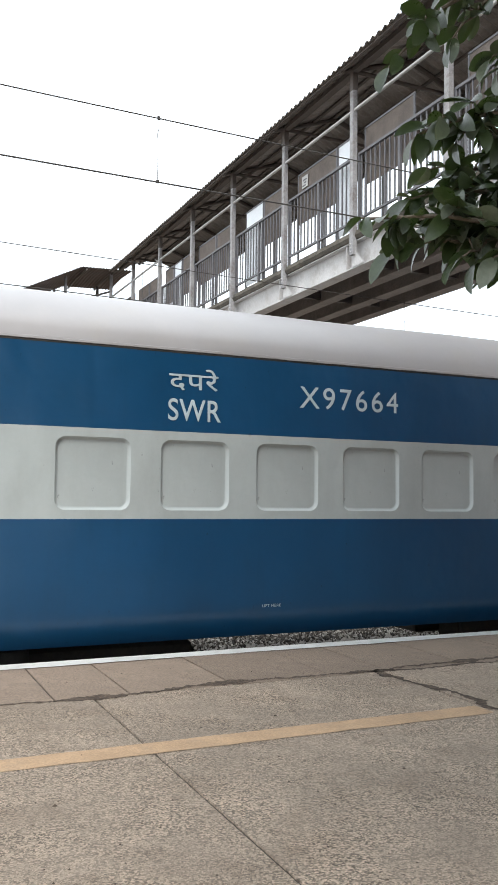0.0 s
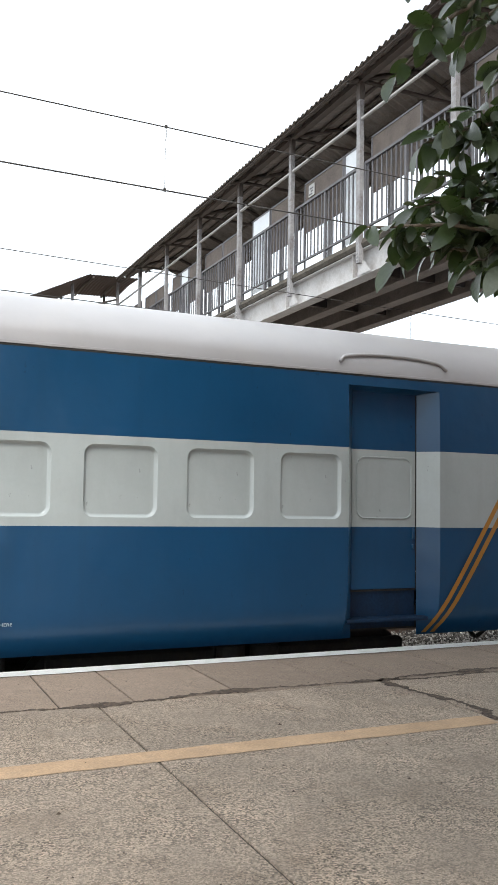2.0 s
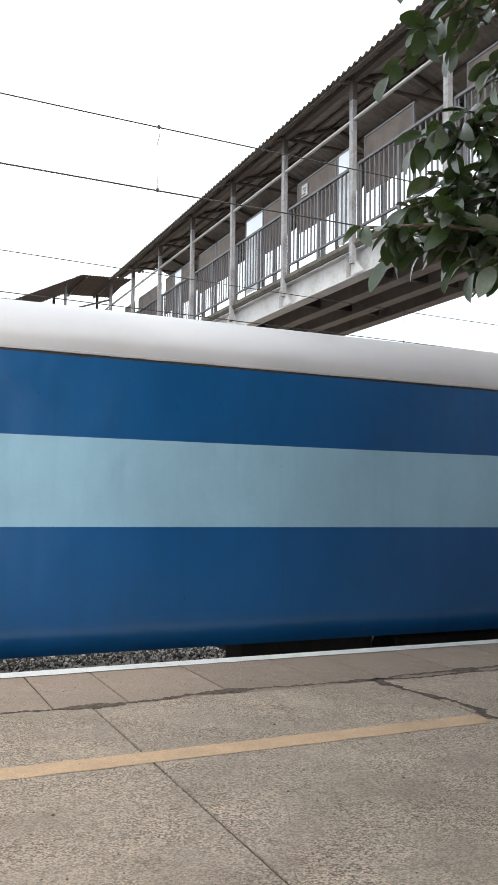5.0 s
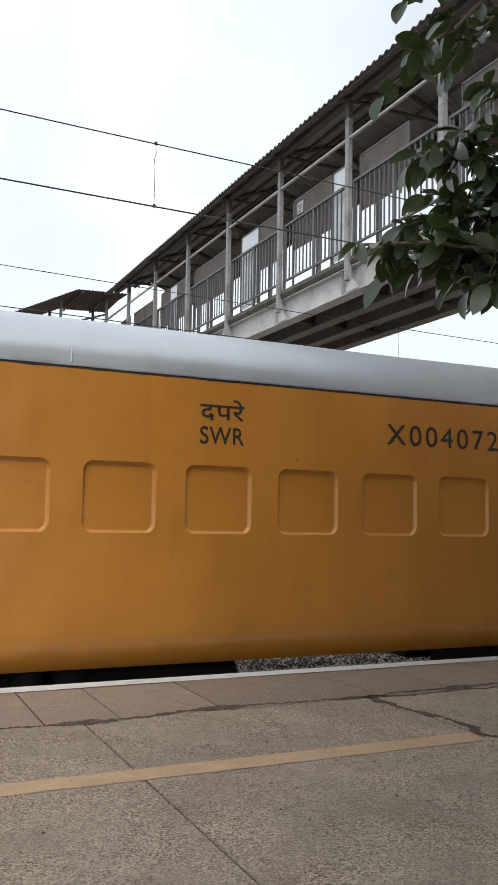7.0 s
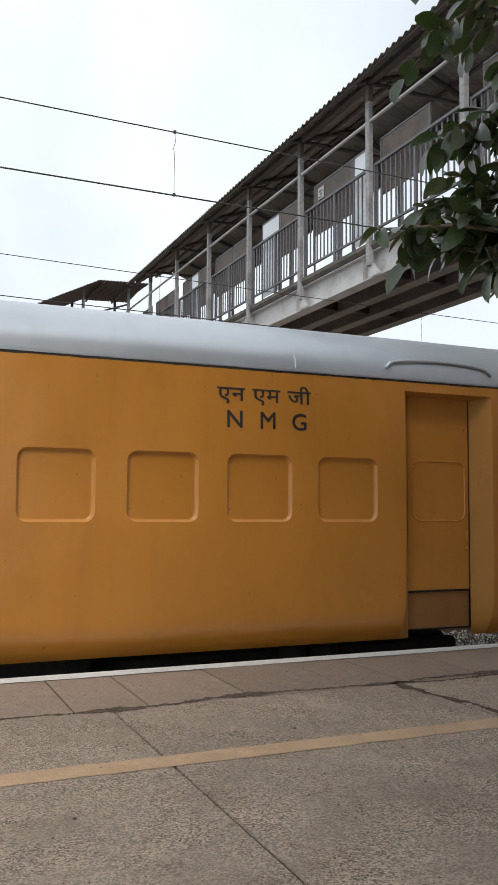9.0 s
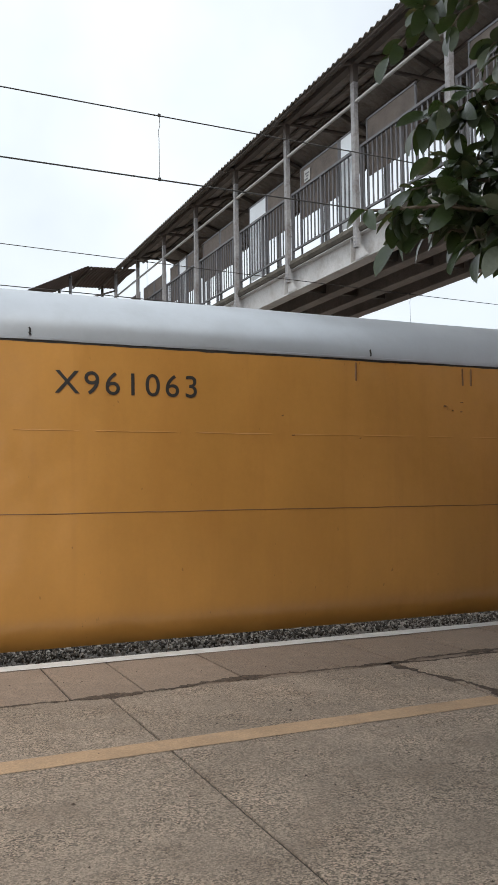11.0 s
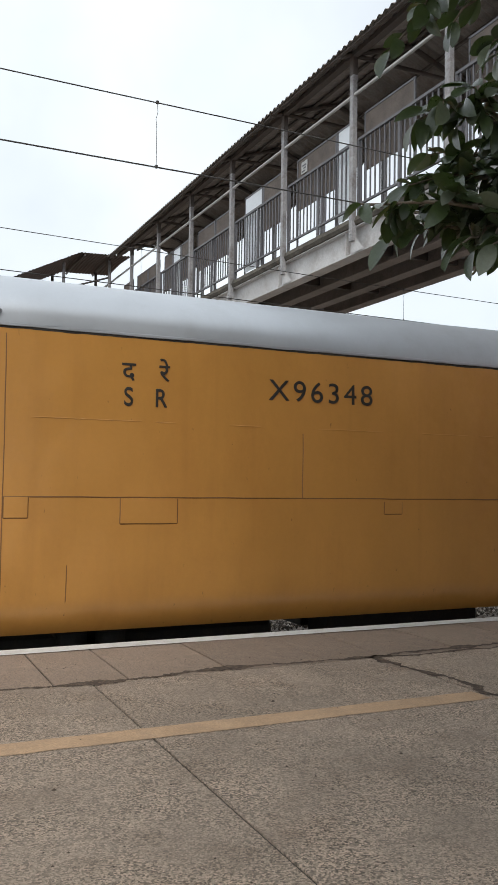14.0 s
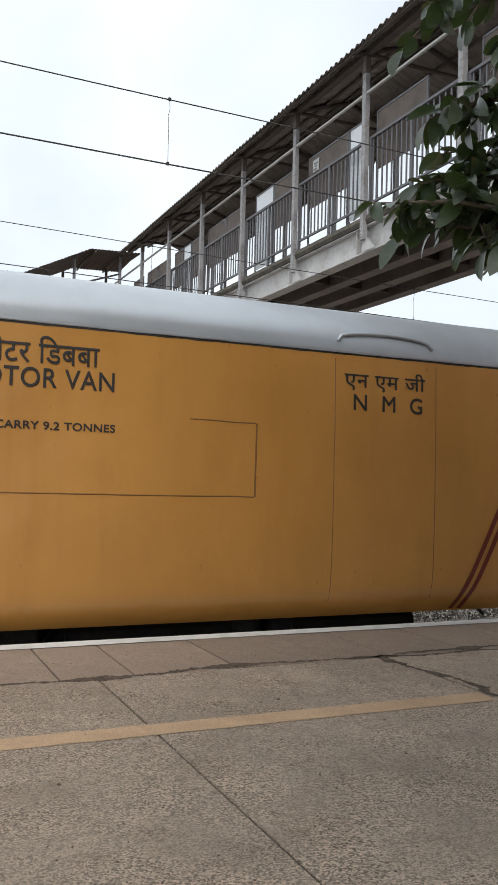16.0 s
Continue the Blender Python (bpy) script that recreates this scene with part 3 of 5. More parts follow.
for a, b in ((RX0, RXM), (RX1, RXM)):
    bm = bmesh.new()
    corrugated(bm, a, b, 9.19, 9.82, Y0, 29.2)
    bpart("roof_sheet", bm, SHEET, "rusty grey corrugated roof sheet")
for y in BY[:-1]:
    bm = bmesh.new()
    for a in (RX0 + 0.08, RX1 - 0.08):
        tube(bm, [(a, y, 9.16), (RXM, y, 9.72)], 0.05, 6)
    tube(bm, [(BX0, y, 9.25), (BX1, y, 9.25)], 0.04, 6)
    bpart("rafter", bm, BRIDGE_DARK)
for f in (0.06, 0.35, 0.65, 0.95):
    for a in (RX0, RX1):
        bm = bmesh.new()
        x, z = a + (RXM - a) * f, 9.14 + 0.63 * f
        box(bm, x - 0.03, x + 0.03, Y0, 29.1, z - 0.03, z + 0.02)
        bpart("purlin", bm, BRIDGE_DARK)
for x in (BX0 + 0.2, BX1 - 0.1):
    for y in (3.6, 30.6):
        bm = bmesh.new()
        for s in (-0.12, 0.12):
            box(bm, x - 0.13, x + 0.13, y + s - 0.01, y + s + 0.01, -1.2 if y > 9 else -0.02, 5.5)
        box(bm, x - 0.008, x + 0.008, y - 0.12, y + 0.12, -1.2 if y > 9 else -0.02, 5.5)
        bpart("column", bm, BRIDGE_STEEL)

# stair down from the far end of the bridge
stair = empty("covered_stair", (5.2, 30.6, 0), "covered steel stair descending from the footbridge", "stair")
SOFF = Vector((-5.2, -30.6, 0))


def spart(name, bm, mat, label="", parent=None):
    bmesh.ops.translate(bm, verts=bm.verts[:], vec=SOFF)
    return part(name, bm, mat, parent or stair, label)


SY0, SY1 = 29.7, 31.8
def floor_z(x):
    return 6.1 if x > 8.1 else 5.1 if x < 4.7 else 5.1 + (x - 4.7) * 1.0 / 3.4
def roof_z(x):
    return 9.24 + 0.04 * (x - 6.8) if x > 6.8 else 8.1 if x < 4.5 else 8.1 + (x - 4.5) * 1.14 / 2.3
for ya in (SY0, SY1 - 0.12):
    bm = bmesh.new()
    strip(bm, [[(x, y, floor_z(x) + dz) for y, dz in ((ya, 0.1), (ya, -0.38), (ya + 0.12, -0.38), (ya + 0.12, 0.1), (ya, 0.1))] for x in (0.8, 4.7, 8.1)])
    spart("stringer", bm, BRIDGE_STEEL, "pale grey stair stringer")
for k in range(6):
    bm = bmesh.new()
    x = 4.7 + k * 0.57
    rbox(bm, x, x + 0.6, SY0 + 0.12, SY1 - 0.12, 5.06 + k * 0.17, 5.12 + k * 0.17)
    spart("tread", bm, DECK)
bm = bmesh.new()
box(bm, 0.8, 4.72, SY0 + 0.12, SY1 - 0.12, 5.0, 5.1)
spart("landing", bm, DECK)
for x in (1.2, 4.74, 6.35, 8.0):
    for y in (SY0 + 0.06, SY1 - 0.06):
        bm = bmesh.new()
        tube(bm, [(x, y, floor_z(x) - 0.3), (x, y, roof_z(x) - 0.05)], 0.055, 8)
        # the far row of posts takes the darker colour
        spart("post", bm, POST_PAINT if y < 30 else BRIDGE_DARK)
for dz in (1.95, 2.32):
    bm = bmesh.new()
    tube(bm, [(0.8, SY0 + 0.06, 5.1 + dz), (4.7, SY0 + 0.06, 5.1 + dz), (8.05, SY0 + 0.06, 6.3 + dz)], 0.035, 6)
    spart("brace_rail", bm, BRIDGE_DARK)
bm = bmesh.new()
for z in (5.25, 6.15):
    tube(bm, [(0.8, SY0 + 0.06, z), (4.7, SY0 + 0.06, z), (8.1, SY0 + 0.06, z + 1.0)], 0.025, 6)
srail = spart("railing", bm, PICKET_PAINT)
bm = bmesh.new()
box(bm, -0.014, 0.014, -0.014, 0.014, 0.1, 1.25)
spicket = mesh_of(bm, PICKET_PAINT, "picket")
for k in range(52):
    x = 0.9 + k * 0.138
    part("picket", spicket, None, srail, at=Vector((x, SY0 + 0.06, floor_z(x))) + SOFF)
bm = bmesh.new()
rows = []
for i in range(404):
    x = 0.6 + i * 0.02
    d = 0.013 * math.sin(i * 1.05)
    rows.append([(x, 29.2, roof_z(x) + d), (x, 30.75, roof_z(x) + 0.06 + d), (x, 32.3, roof_z(x) - 0.02 + d)])
strip(bm, rows)
spart("roof_sheet", bm, STAIR_SHEET, "rusty corrugated stair roof")
for x in (1.2, 4.74, 6.98, 8.0):
    bm = bmesh.new()
    tube(bm, [(x, SY0 - 0.45, roof_z(x) - 0.07), (x, 30.75, roof_z(x) - 0.02), (x, SY1 + 0.45, roof_z(x) - 0.08)], 0.04, 6)
    spart("rafter", bm, BRIDGE_DARK)
for x in (1.0, 4.4):
    for y in (SY0 + 0.1, SY1 - 0.1):
        bm = bmesh.new()
        box(bm, x - 0.1, x + 0.1, y - 0.1, y + 0.1, 0.0, 4.75)
        spart("column", bm, BRIDGE_STEEL)

# ---------------------------------------------------------------- overhead wires
def overhead(y, zc, zm, drops, label, tilt=0.0, fall=0.0):
    root = empty("overhead_line", (2.7, y, zm), label, "overhead wire", "overhead wires")
    bm = bmesh.new()
    tube(bm, [(x - 2.7, 0, zc - zm + 0.00012 * (x - 14) ** 2 - 0.017 - tilt * (x - 6)) for x in range(-46, 75, 4)], 0.008, 6)
    part("contact_wire", bm, WIRE, root, "dark contact wire")
    bm = bmesh.new()
    tube(bm, [(x - 2.7, 0, 0.00045 * (x - 14) ** 2 - 0.058 - fall * (x - 2)) for x in range(-46, 75, 4)], 0.0065, 6)
    part("messenger_wire", bm, WIRE, root, "dark carrying wire")
    for x in drops:
        top, low = 0.00045 * (x - 14) ** 2 - 0.058 - fall * (x - 2), zc - zm + 0.00012 * (x - 14) ** 2 - 0.017 - tilt * (x - 6)
        bm = bmesh.new()
        tube(bm, [(x - 2.7, 0, top), (x - 2.693, 0, top - 0.1), (x - 2.712, 0, top - 0.17), (x - 2.703, 0, top - 0.24), (x - 2.7, 0, low)], 0.003, 5)
        d = part("dropper", bm, WIRE, root, "thin wire dropper with clips")
        for z in (top, low):
            bm = bmesh.new()
            rbox(bm, x - 2.715, x - 2.685, -0.01, 0.01, z - 0.012, z + 0.024, 0.004)
            part("clip", bm, WIRE, d)


overhead(TRACK, 4.495, 5.17, (-15, -6.3, 2.68, 11.6, 20.5), "overhead wires above the train's track")
overhead(FAR_TRACK, 4.5, 5.2, (-14, -5, 4.2, 9.5, 19), "overhead wires above the second track", 0.011, 0.014)

# ---------------------------------------------------------------- the train
LEN, PITCH, FIRST = 21.85, 22.808, -2.471
RZ = 0.84          # a coach's own z is measured from the rails
GUT, SOLE = 2.485, 0.055
ROWS_Z = [0.055, 0.08, 0.105, 0.13, 0.16, 0.19, 0.225, 0.26, 0.3, 0.36, 0.5, 0.66, 0.82, 1.065, 1.785, 2.0, 2.2, 2.36, 2.485]


def half(z):
    """Half width of the body at height z over the platform: turned under at the sole, leaning in a little at the top."""
    if z < 0.82:
        return 1.62 - 0.045 * ((0.82 - z) / 0.73) ** 2.2 - 0.1 * max(0.0, (0.4 - z) / 0.345) ** 2.2
    return 1.62 - 0.02 * max(0.0, (z - 1.7) / 0.76) ** 2


FACE, LEAD_R, TRAIL_R = -0.06, 0.12, 0.06     # corner radius at the leading and trailing end
X_LEAD, X_TRAIL = FACE + LEAD_R, LEN - TRAIL_R


def corner_in(x):
    """How far the side has turned in at x, on the rounded corners."""
    d, r = ((X_LEAD - x) / LEAD_R, LEAD_R) if x < X_LEAD else ((x - X_TRAIL) / TRAIL_R, TRAIL_R)
    return r * (1 - math.sqrt(1 - min(d, 1.0) ** 2)) if d > 0 else 0.0


def roof_point(a):
    """a from 0 (near gutter) to 1 (far gutter)."""
    t = math.pi * a
    c, s = math.cos(t), math.sin(t)
    e = 0.92
    return (-1.605 * math.copysign(abs(c) ** e, c), GUT + 0.615 * abs(s) ** e)


def rounded(x0, x1, z0, z1, r, n=5):
    pts = []
    for cx, cz, a0 in ((x1 - r, z1 - r, 0), (x0 + r, z1 - r, 90), (x0 + r, z0 + r, 180), (x1 - r, z0 + r, 270)):
        for k in range(n + 1):
            a = radians(a0 + 90 * k / n)
            pts.append((cx + r * math.cos(a), cz + r * math.sin(a)))
    return pts


def window_mesh(mat):
    """Blanked-off window: a pressed plate set back in a rounded frame."""
    bm = bmesh.new()
    loops = []
    for grow, depth in ((0, 0), (-0.008, 0.006), (-0.014, 0.026), (-0.03, 0.03)):
        loops.append([bm.verts.new((x, depth, z)) for x, z in rounded(-0.305 - grow, 0.305 + grow, -0.29 - grow, 0.29 + grow, 0.085 + grow)])
    n = len(loops[0])
    for a, b in zip(loops, loops[1:]):
        for k in range(n):
            bm.faces.new((a[k], a[(k + 1) % n], b[(k + 1) % n], b[k])).smooth = True
    bm.faces.new(loops[-1])
    return mesh_of(bm, mat, "blanked_window")


def lettering(text, x0, x1, z0, z1, mat, parent, label):
    """Painted letters fitted into a rectangle on the near side."""
    cu = bpy.data.curves.new("text", "FONT")
    cu.body, cu.space_character = text, (1.22 if text[0] == "X" else 1.06)
    cu.bevel_depth, cu.bevel_resolution = (0.022 if text.startswith("TO CARRY") else 0.003 if text[0] == "X" else 0.01), 0
    tmp = new("text", cu)
    bpy.context.view_layer.update()
    me = bpy.data.meshes.new_from_object(tmp.evaluated_get(bpy.context.evaluated_depsgraph_get()))
    bpy.data.objects.remove(tmp)
    bpy.data.curves.remove(cu)
    co = np.array([v.co[:] for v in me.vertices])
    lo, hi = co.min(0), co.max(0)
    for v in me.vertices:
        x = x0 + (v.co.x - lo[0]) / (hi[0] - lo[0]) * (x1 - x0)
        z = z0 + (v.co.y - lo[1]) / (hi[1] - lo[1]) * (z1 - z0)
        v.co = (x, -half(z) - 0.004 - 0.03 * v.co.z, z + RZ)
    me.materials.clear()
    me.materials.append(mat)
    return part("lettering", me, None, parent, label)


def stripe(parent, top, bottom, width_t, width_b, mat, bow=1.0):
    """A slanting painted stripe that follows the turned-under side."""
    bm = bmesh.new()
    rows = []
    for k in range(25):
        z = SOLE + 0.02 + (GUT - 0.05 - SOLE) * k / 24
        f = (z - SOLE) / (GUT - SOLE)
        x = bottom + (top - bottom) * f ** bow
        w = width_b + (width_t - width_b) * f
        rows.append([(q, corner_in(q) - half(z) - 0.0055, z + RZ) for q in (x, x + w)])
    strip(bm, rows)
    part("stripe", bm, mat, parent, "slanting painted end stripe")


def emblem(parent, x, z, ring, field, dark):
    def disc(r0, r1, off, mat, name, label="", host=None):
        bm = bmesh.new()
        pts = [[(x + r * math.cos(a), -half(z + r * math.sin(a)) - off, z + r * math.sin(a) + RZ) for a in (2 * math.pi * k / 32 for k in range(33))] for r in (r0, r1)]
        strip(bm, pts)
        return part(name, bm, mat, host or parent, label)
    e = disc(0.004, 0.15, 0.004, ring, "emblem", "round painted emblem with a dark ring")
    disc(0.003, 0.112, 0.006, field, "emblem_field", "", e)
    bm = bmesh.new()
    for k in range(22):
        a = 2 * math.pi * k / 22
        cx, cz = x + 0.129 * math.cos(a), z + 0.129 * math.sin(a)
        box(bm, cx - 0.005, cx + 0.005, -half(cz) - 0.0065, -half(cz) - 0.0045, cz - 0.005 + RZ, cz + 0.005 + RZ)
    tagged(part("emblem_marks", bm, field, e), kind="stuff")
    bm = bmesh.new()
    def spot(cx, cz, r0, r1, off):
        strip(bm, [[(x + cx + r * math.cos(q), -half(z) - off, z + cz + r * math.sin(q) + RZ) for q in (2 * math.pi * k / 20 for k in range(21))] for r in (r0, r1)])
    spot(0, 0.012, 0.022, 0.047, 0.008)
    spot(0, 0.012, 0.001, 0.012, 0.008)
    spot(0, 0.068, 0.001, 0.016, 0.008)
    for x0, x1, z0, z1 in ((-0.05, 0.05, -0.052, -0.04), (-0.058, -0.03, -0.074, -0.056), (0.03, 0.058, -0.074, -0.056), (-0.016, 0.016, -0.07, -0.056), (-0.07, -0.05, -0.02, 0.02), (0.05, 0.066, 0.0, 0.03)):
        rbox(bm, x + x0, x + x1, -half(z) - 0.0085, -half(z) - 0.0065, z + z0 + RZ, z + z1 + RZ, 0.0009)
    part("emblem_figure", bm, dark, e)


def side_wall(coach, windows, doors, body, band, sign):
    """One side of the body as one sheet with the openings for windows and doors left free."""
    bm = bmesh.new()
    cuts = {X_LEAD, X_TRAIL}
    for x in windows:
        cuts |= {x - 0.34, x + 0.34}
    for a, b, c in doors:
        cuts |= {a, c}
    cuts = sorted(cuts)
    for x0, x1 in zip(cuts, cuts[1:]):
        door = any(a < (x0 + x1) / 2 < c for a, b, c in doors)
        win = [w for w in windows if abs((x0 + x1) / 2 - w) < 0.05]
        for z0, z1 in zip(ROWS_Z, ROWS_Z[1:]):
            mi = 1 if z0 == 1.065 else 0
            if door and z1 < 2.4:
                continue
            if win and mi == 1:
                inner = rounded(win[0] - 0.305, win[0] + 0.305, 1.135, 1.715, 0.085)
                n = len(inner)
                cx, cz = win[0], 1.425
                outer = []
                for k, (px, pz) in enumerate(inner):
                    dx, dz = px - cx, pz - cz
                    f = min((0.34 / abs(dx)) if dx else 9, (0.36 / abs(dz)) if dz else 9)
                    outer.append((cx + dx * f, cz + dz * f))
                for q in (k * 6 + 2 for k in range(4)):
                    sx, sz = (1 if outer[q][0] > cx else -1), (1 if outer[q][1] > cz else -1)
                    for j in (q, q + 1):
                        outer[j] = (cx + sx * 0.34, cz + sz * 0.36)
                vi = [bm.verts.new((px, sign * half(pz), pz + RZ)) for px, pz in inner]
                vo = [bm.verts.new((px, sign * half(pz), pz + RZ)) for px, pz in outer]
                for k in range(n):
                    bm.faces.new((vi[k], vi[(k + 1) % n], vo[(k + 1) % n], vo[k])).material_index = mi
                continue
            xs = [x0] + [x for x in (x0 + (x1 - x0) * k / 4 for k in range(1, 4))] + [x1]
            for a, b in zip(xs, xs[1:]):
                def w(x, z):
                    return sign * (half(z) + (0.004 * noise.noise((x * 0.9, z * 1.6, LEN * sign)) if 0.13 < z < 2.4 and z not in (1.065, 1.785, 2.36) and x not in cuts else 0))
                f = bm.faces.new([bm.verts.new((x, w(x, z), z + RZ)) for x, z in ((a, z0), (b, z0), (b, z1), (a, z1))])
                f.material_index, f.smooth = mi, True
    bmesh.ops.remove_doubles(bm, verts=bm.verts[:], dist=0.0005)
    part("side_wall", bm, [body, band], coach, "painted steel coach side")


def doorway(coach, a, b, c, body, band, banded, step):
    """A set-back doorway: door leaf between a and b, splayed jamb from b to c, step below."""
    d, jl = 0.16, 0.12
    b = b + 0.08
    bm = bmesh.new()
    zs = [z for z in ROWS_Z if z <= 2.36]
    def line(x, inset, rows):
        return [(x, -half(z) + inset(z), z + RZ) for z in rows]
    leaf_y = lambda z: half(z) - (1.62 - d)
    flat = lambda z: 0.0
    strip(bm, [line(a, flat, zs), line(a + jl, leaf_y, zs)], smooth=True)
    strip(bm, [line(b, leaf_y, zs), line(c, flat, zs)], smooth=True)
    bm.verts.ensure_lookup_table()
    for f in bm.faces:
        z = f.calc_center_median().z - RZ
        f.material_index = 1 if 1.065 < z < 1.785 else 0
    strip(bm, [[(a, -half(2.36), 2.36 + RZ), (a + jl, -(1.62 - d), 2.33 + RZ)], [(c, -half(2.36), 2.36 + RZ), (b, -(1.62 - d), 2.33 + RZ)]])
    part("door_frame", bm, [body, band] if banded else [END_YELLOW, END_YELLOW], coach, "set-back door opening")
    bm = bmesh.new()
    y = -(1.62 - d)
    for z0, z1, mi in ((0.49, 1.065, 0), (1.065, 1.785, 1), (1.785, 2.335, 0)):
        box(bm, a + jl + 0.005, b - 0.015, y, y + 0.04, z0 + RZ, z1 + RZ, mi)
    bmesh.ops.remove_doubles(bm, verts=bm.verts[:], dist=0.0005)
    leaf = part("door", bm, [body, band if banded else body], coach, "closed steel coach door")
    bm = bmesh.new()
    ring = rounded(-0.3, 0.3, -0.285, 0.285, 0.085)
    tube(bm, [(x, 0, z) for x, z in ring + ring[:1]], 0.009, 5, caps=False)
    part("window_frame", bm, band if banded else body, leaf, "pressed blank window outline", at=((a + jl + b) / 2, y - 0.002, 1.43 + RZ))
    bm = bmesh.new()
    rbox(bm, b - 0.06, b - 0.035, y - 0.03, y - 0.002, 0.95 + RZ, 1.05 + RZ, 0.005)
    tube(bm, [(b - 0.05, y - 0.012, 0.86 + RZ), (b - 0.05, y - 0.012, 0.9 + RZ)], 0.012, 6)
    part("handle", bm, body, leaf, "small painted door latch")
    bm = bmesh.new()
    strip(bm, [[(a + jl, y + 0.03, 0.13 + RZ), (a + jl, y + 0.03, 0.47 + RZ)], [(b, y + 0.03, 0.13 + RZ), (b, y + 0.03, 0.47 + RZ)]])
    part("riser", bm, GRIME_BLUE if step else DOOR_DIRT, coach)
    # black strips painted for the shade in the gaps below and beside the leaf
    bm = bmesh.new()
    box(bm, a + jl, b, y + 0.012, y + 0.05, 0.468 + RZ, 0.486 + RZ)
    box(bm, b - 0.012, b - 0.003, y + 0.004, y + 0.03, 0.49 + RZ, 2.33 + RZ)
    part("door_gap", bm, UNDER, coach, "black strips for the shade in the gap round the door")
    if step:
        bm = bmesh.new()
        rbox(bm, a + 0.03, b + 0.06, -half(0.23) + 0.0, -half(0.23) + 0.16, 0.2 + RZ, 0.235 + RZ, 0.006)
        part("step", bm, GRIME_BLUE, coach, "worn footstep below the door")


def end_wall(coach, sign, body, band, roof):
    """Closed end with folding loading doors, hinge bars, bolts, buffers and coupling; sign -1 for the leading end."""
    x0, rad, more = (FACE, LEAD_R, 0.06) if sign < 0 else (LEN, TRAIL_R, 0.0)
    out = -1 if sign < 0 else 1
    ochre = body in (YELLOW, YELLOW_2)
    prof = [(-half(z), z) for z in ROWS_Z] + [roof_point(k / 24) for k in range(1, 24)] + [(half(z), z) for z in ROWS_Z[::-1]]
    bm = bmesh.new()
    rows = []
    for k in range(9):
        th = math.pi * k / 16
        off, inset = rad * (1 - math.cos(th)), rad * (1 - math.sin(th))
        rows.append([(x0 - out * off, y * (1 - inset / 1.62), z - inset * 0.6 * min(1.0, max(0.0, (z - GUT) / 0.3)) + RZ) for y, z in prof])
    strip(bm, rows, smooth=True)
    for i, f in enumerate(bm.faces):
        z = f.calc_center_median().z - RZ
        if sign > 0 and z > GUT:
            f.material_index = 1
        elif 1.065 < z < 1.785 and i // (len(prof) - 1) > (0 if sign > 0 else 4):
            f.material_index = 2
    notch = [(x0, y, z + RZ) for y, z in ((1.3, 0.055), (1.3, 0.42), (-1.3, 0.42), (-1.3, 0.055))]
    bm.faces.new([bm.verts.new(p) for p in rows[0] + notch])
    part("end_wall", bm, [END_YELLOW if ochre else END_BLUE, roof, END_YELLOW if ochre else band], coach, "coach end with rounded corners and an arched top")
    grime = GRIME_YELLOW if ochre else GRIME_BLUE
    def bx(bm, d0, d1, ya, yb, za, zb, b=0.006):
        xa, xb = sorted((x0 + out * d0, x0 + out * d1))
        rbox(bm, xa, xb, min(ya, yb), max(ya, yb), za + RZ, zb + RZ, b)
    bm = bmesh.new()
    ys = (-1.35, -1.25, -0.6, 0, 0.6, 1.25, 1.35)
    rows = [[(x0 + out * d, y, z - 0.03 * max(0.0, abs(y) - 1.25) / 0.1 + RZ) for d, z in ((-0.005, 2.73), (0.1, 2.69), (0.1, 2.665), (-0.005, 2.68), (-0.005, 2.73))] for y in ys]
    strip(bm, rows)
    for row in (rows[0], rows[-1]):
        bm.faces.new([bm.verts.new(p) for p in row[:4]])
    part("lintel", bm, body, coach, "sloping steel rain lintel above the end doors")
    for s in (-1, 1):
        bm = bmesh.new()
        bx(bm, -0.01, 0.03, s * 0.012, s * 0.9, 0.5, 2.64, 0.008)
        door = part("end_door", bm, grime, coach, "folding steel loading door leaf")
        bm = bmesh.new()
        bx(bm, -0.01, 0.026, s * 0.908, s * 1.34, 0.5, 2.64, 0.008)
        part("fold_leaf", bm, grime, door, "hinged outer leaf")
        bm = bmesh.new()
        bx(bm, -0.01, 0.05, s * 0.002, s * 1.34, 0.43, 0.475, 0.008)
        part("door_sill", bm, grime, coach, "steel sill below the end doors")
        for y in (0.05, 1.335):
            bm = bmesh.new()
            tube(bm, [(x0 + out * 0.036, s * y, 0.5 + RZ), (x0 + out * 0.036, s * y, 2.64 + RZ)], 0.012, 6)
            part("edge_bar", bm, grime, door)
        for z in (0.84, 1.64, 2.44):
            bm = bmesh.new()
            bx(bm, 0.025, 0.045, s * 0.1, s * 1.36, z - 0.016, z + 0.016, 0.004)
            bx(bm, 0.04, 0.052, s * 0.5, s * 0.9, z - 0.022, z + 0.022, 0.004)
            for y in (0.9, 1.34):
                for dz in (-0.045, 0.0, 0.045):
                    tube(bm, [(x0 + out * 0.055, s * y, z + dz - 0.018 + RZ), (x0 + out * 0.055, s * y, z + dz + 0.018 + RZ)], 0.019 if dz else 0.016, 8)
                bx(bm, 0.02, 0.06, s * (y + 0.0), s * (y + 0.05), z - 0.03, z + 0.03, 0.008)
                tube(bm, [(x0 + out * 0.055, s * y, z - 0.15 + RZ), (x0 + out * 0.055, s * y, z + 0.13 + RZ)], 0.009, 6)
            part("hinge", bm, grime, door, "hinge strap with knuckles and a pin")
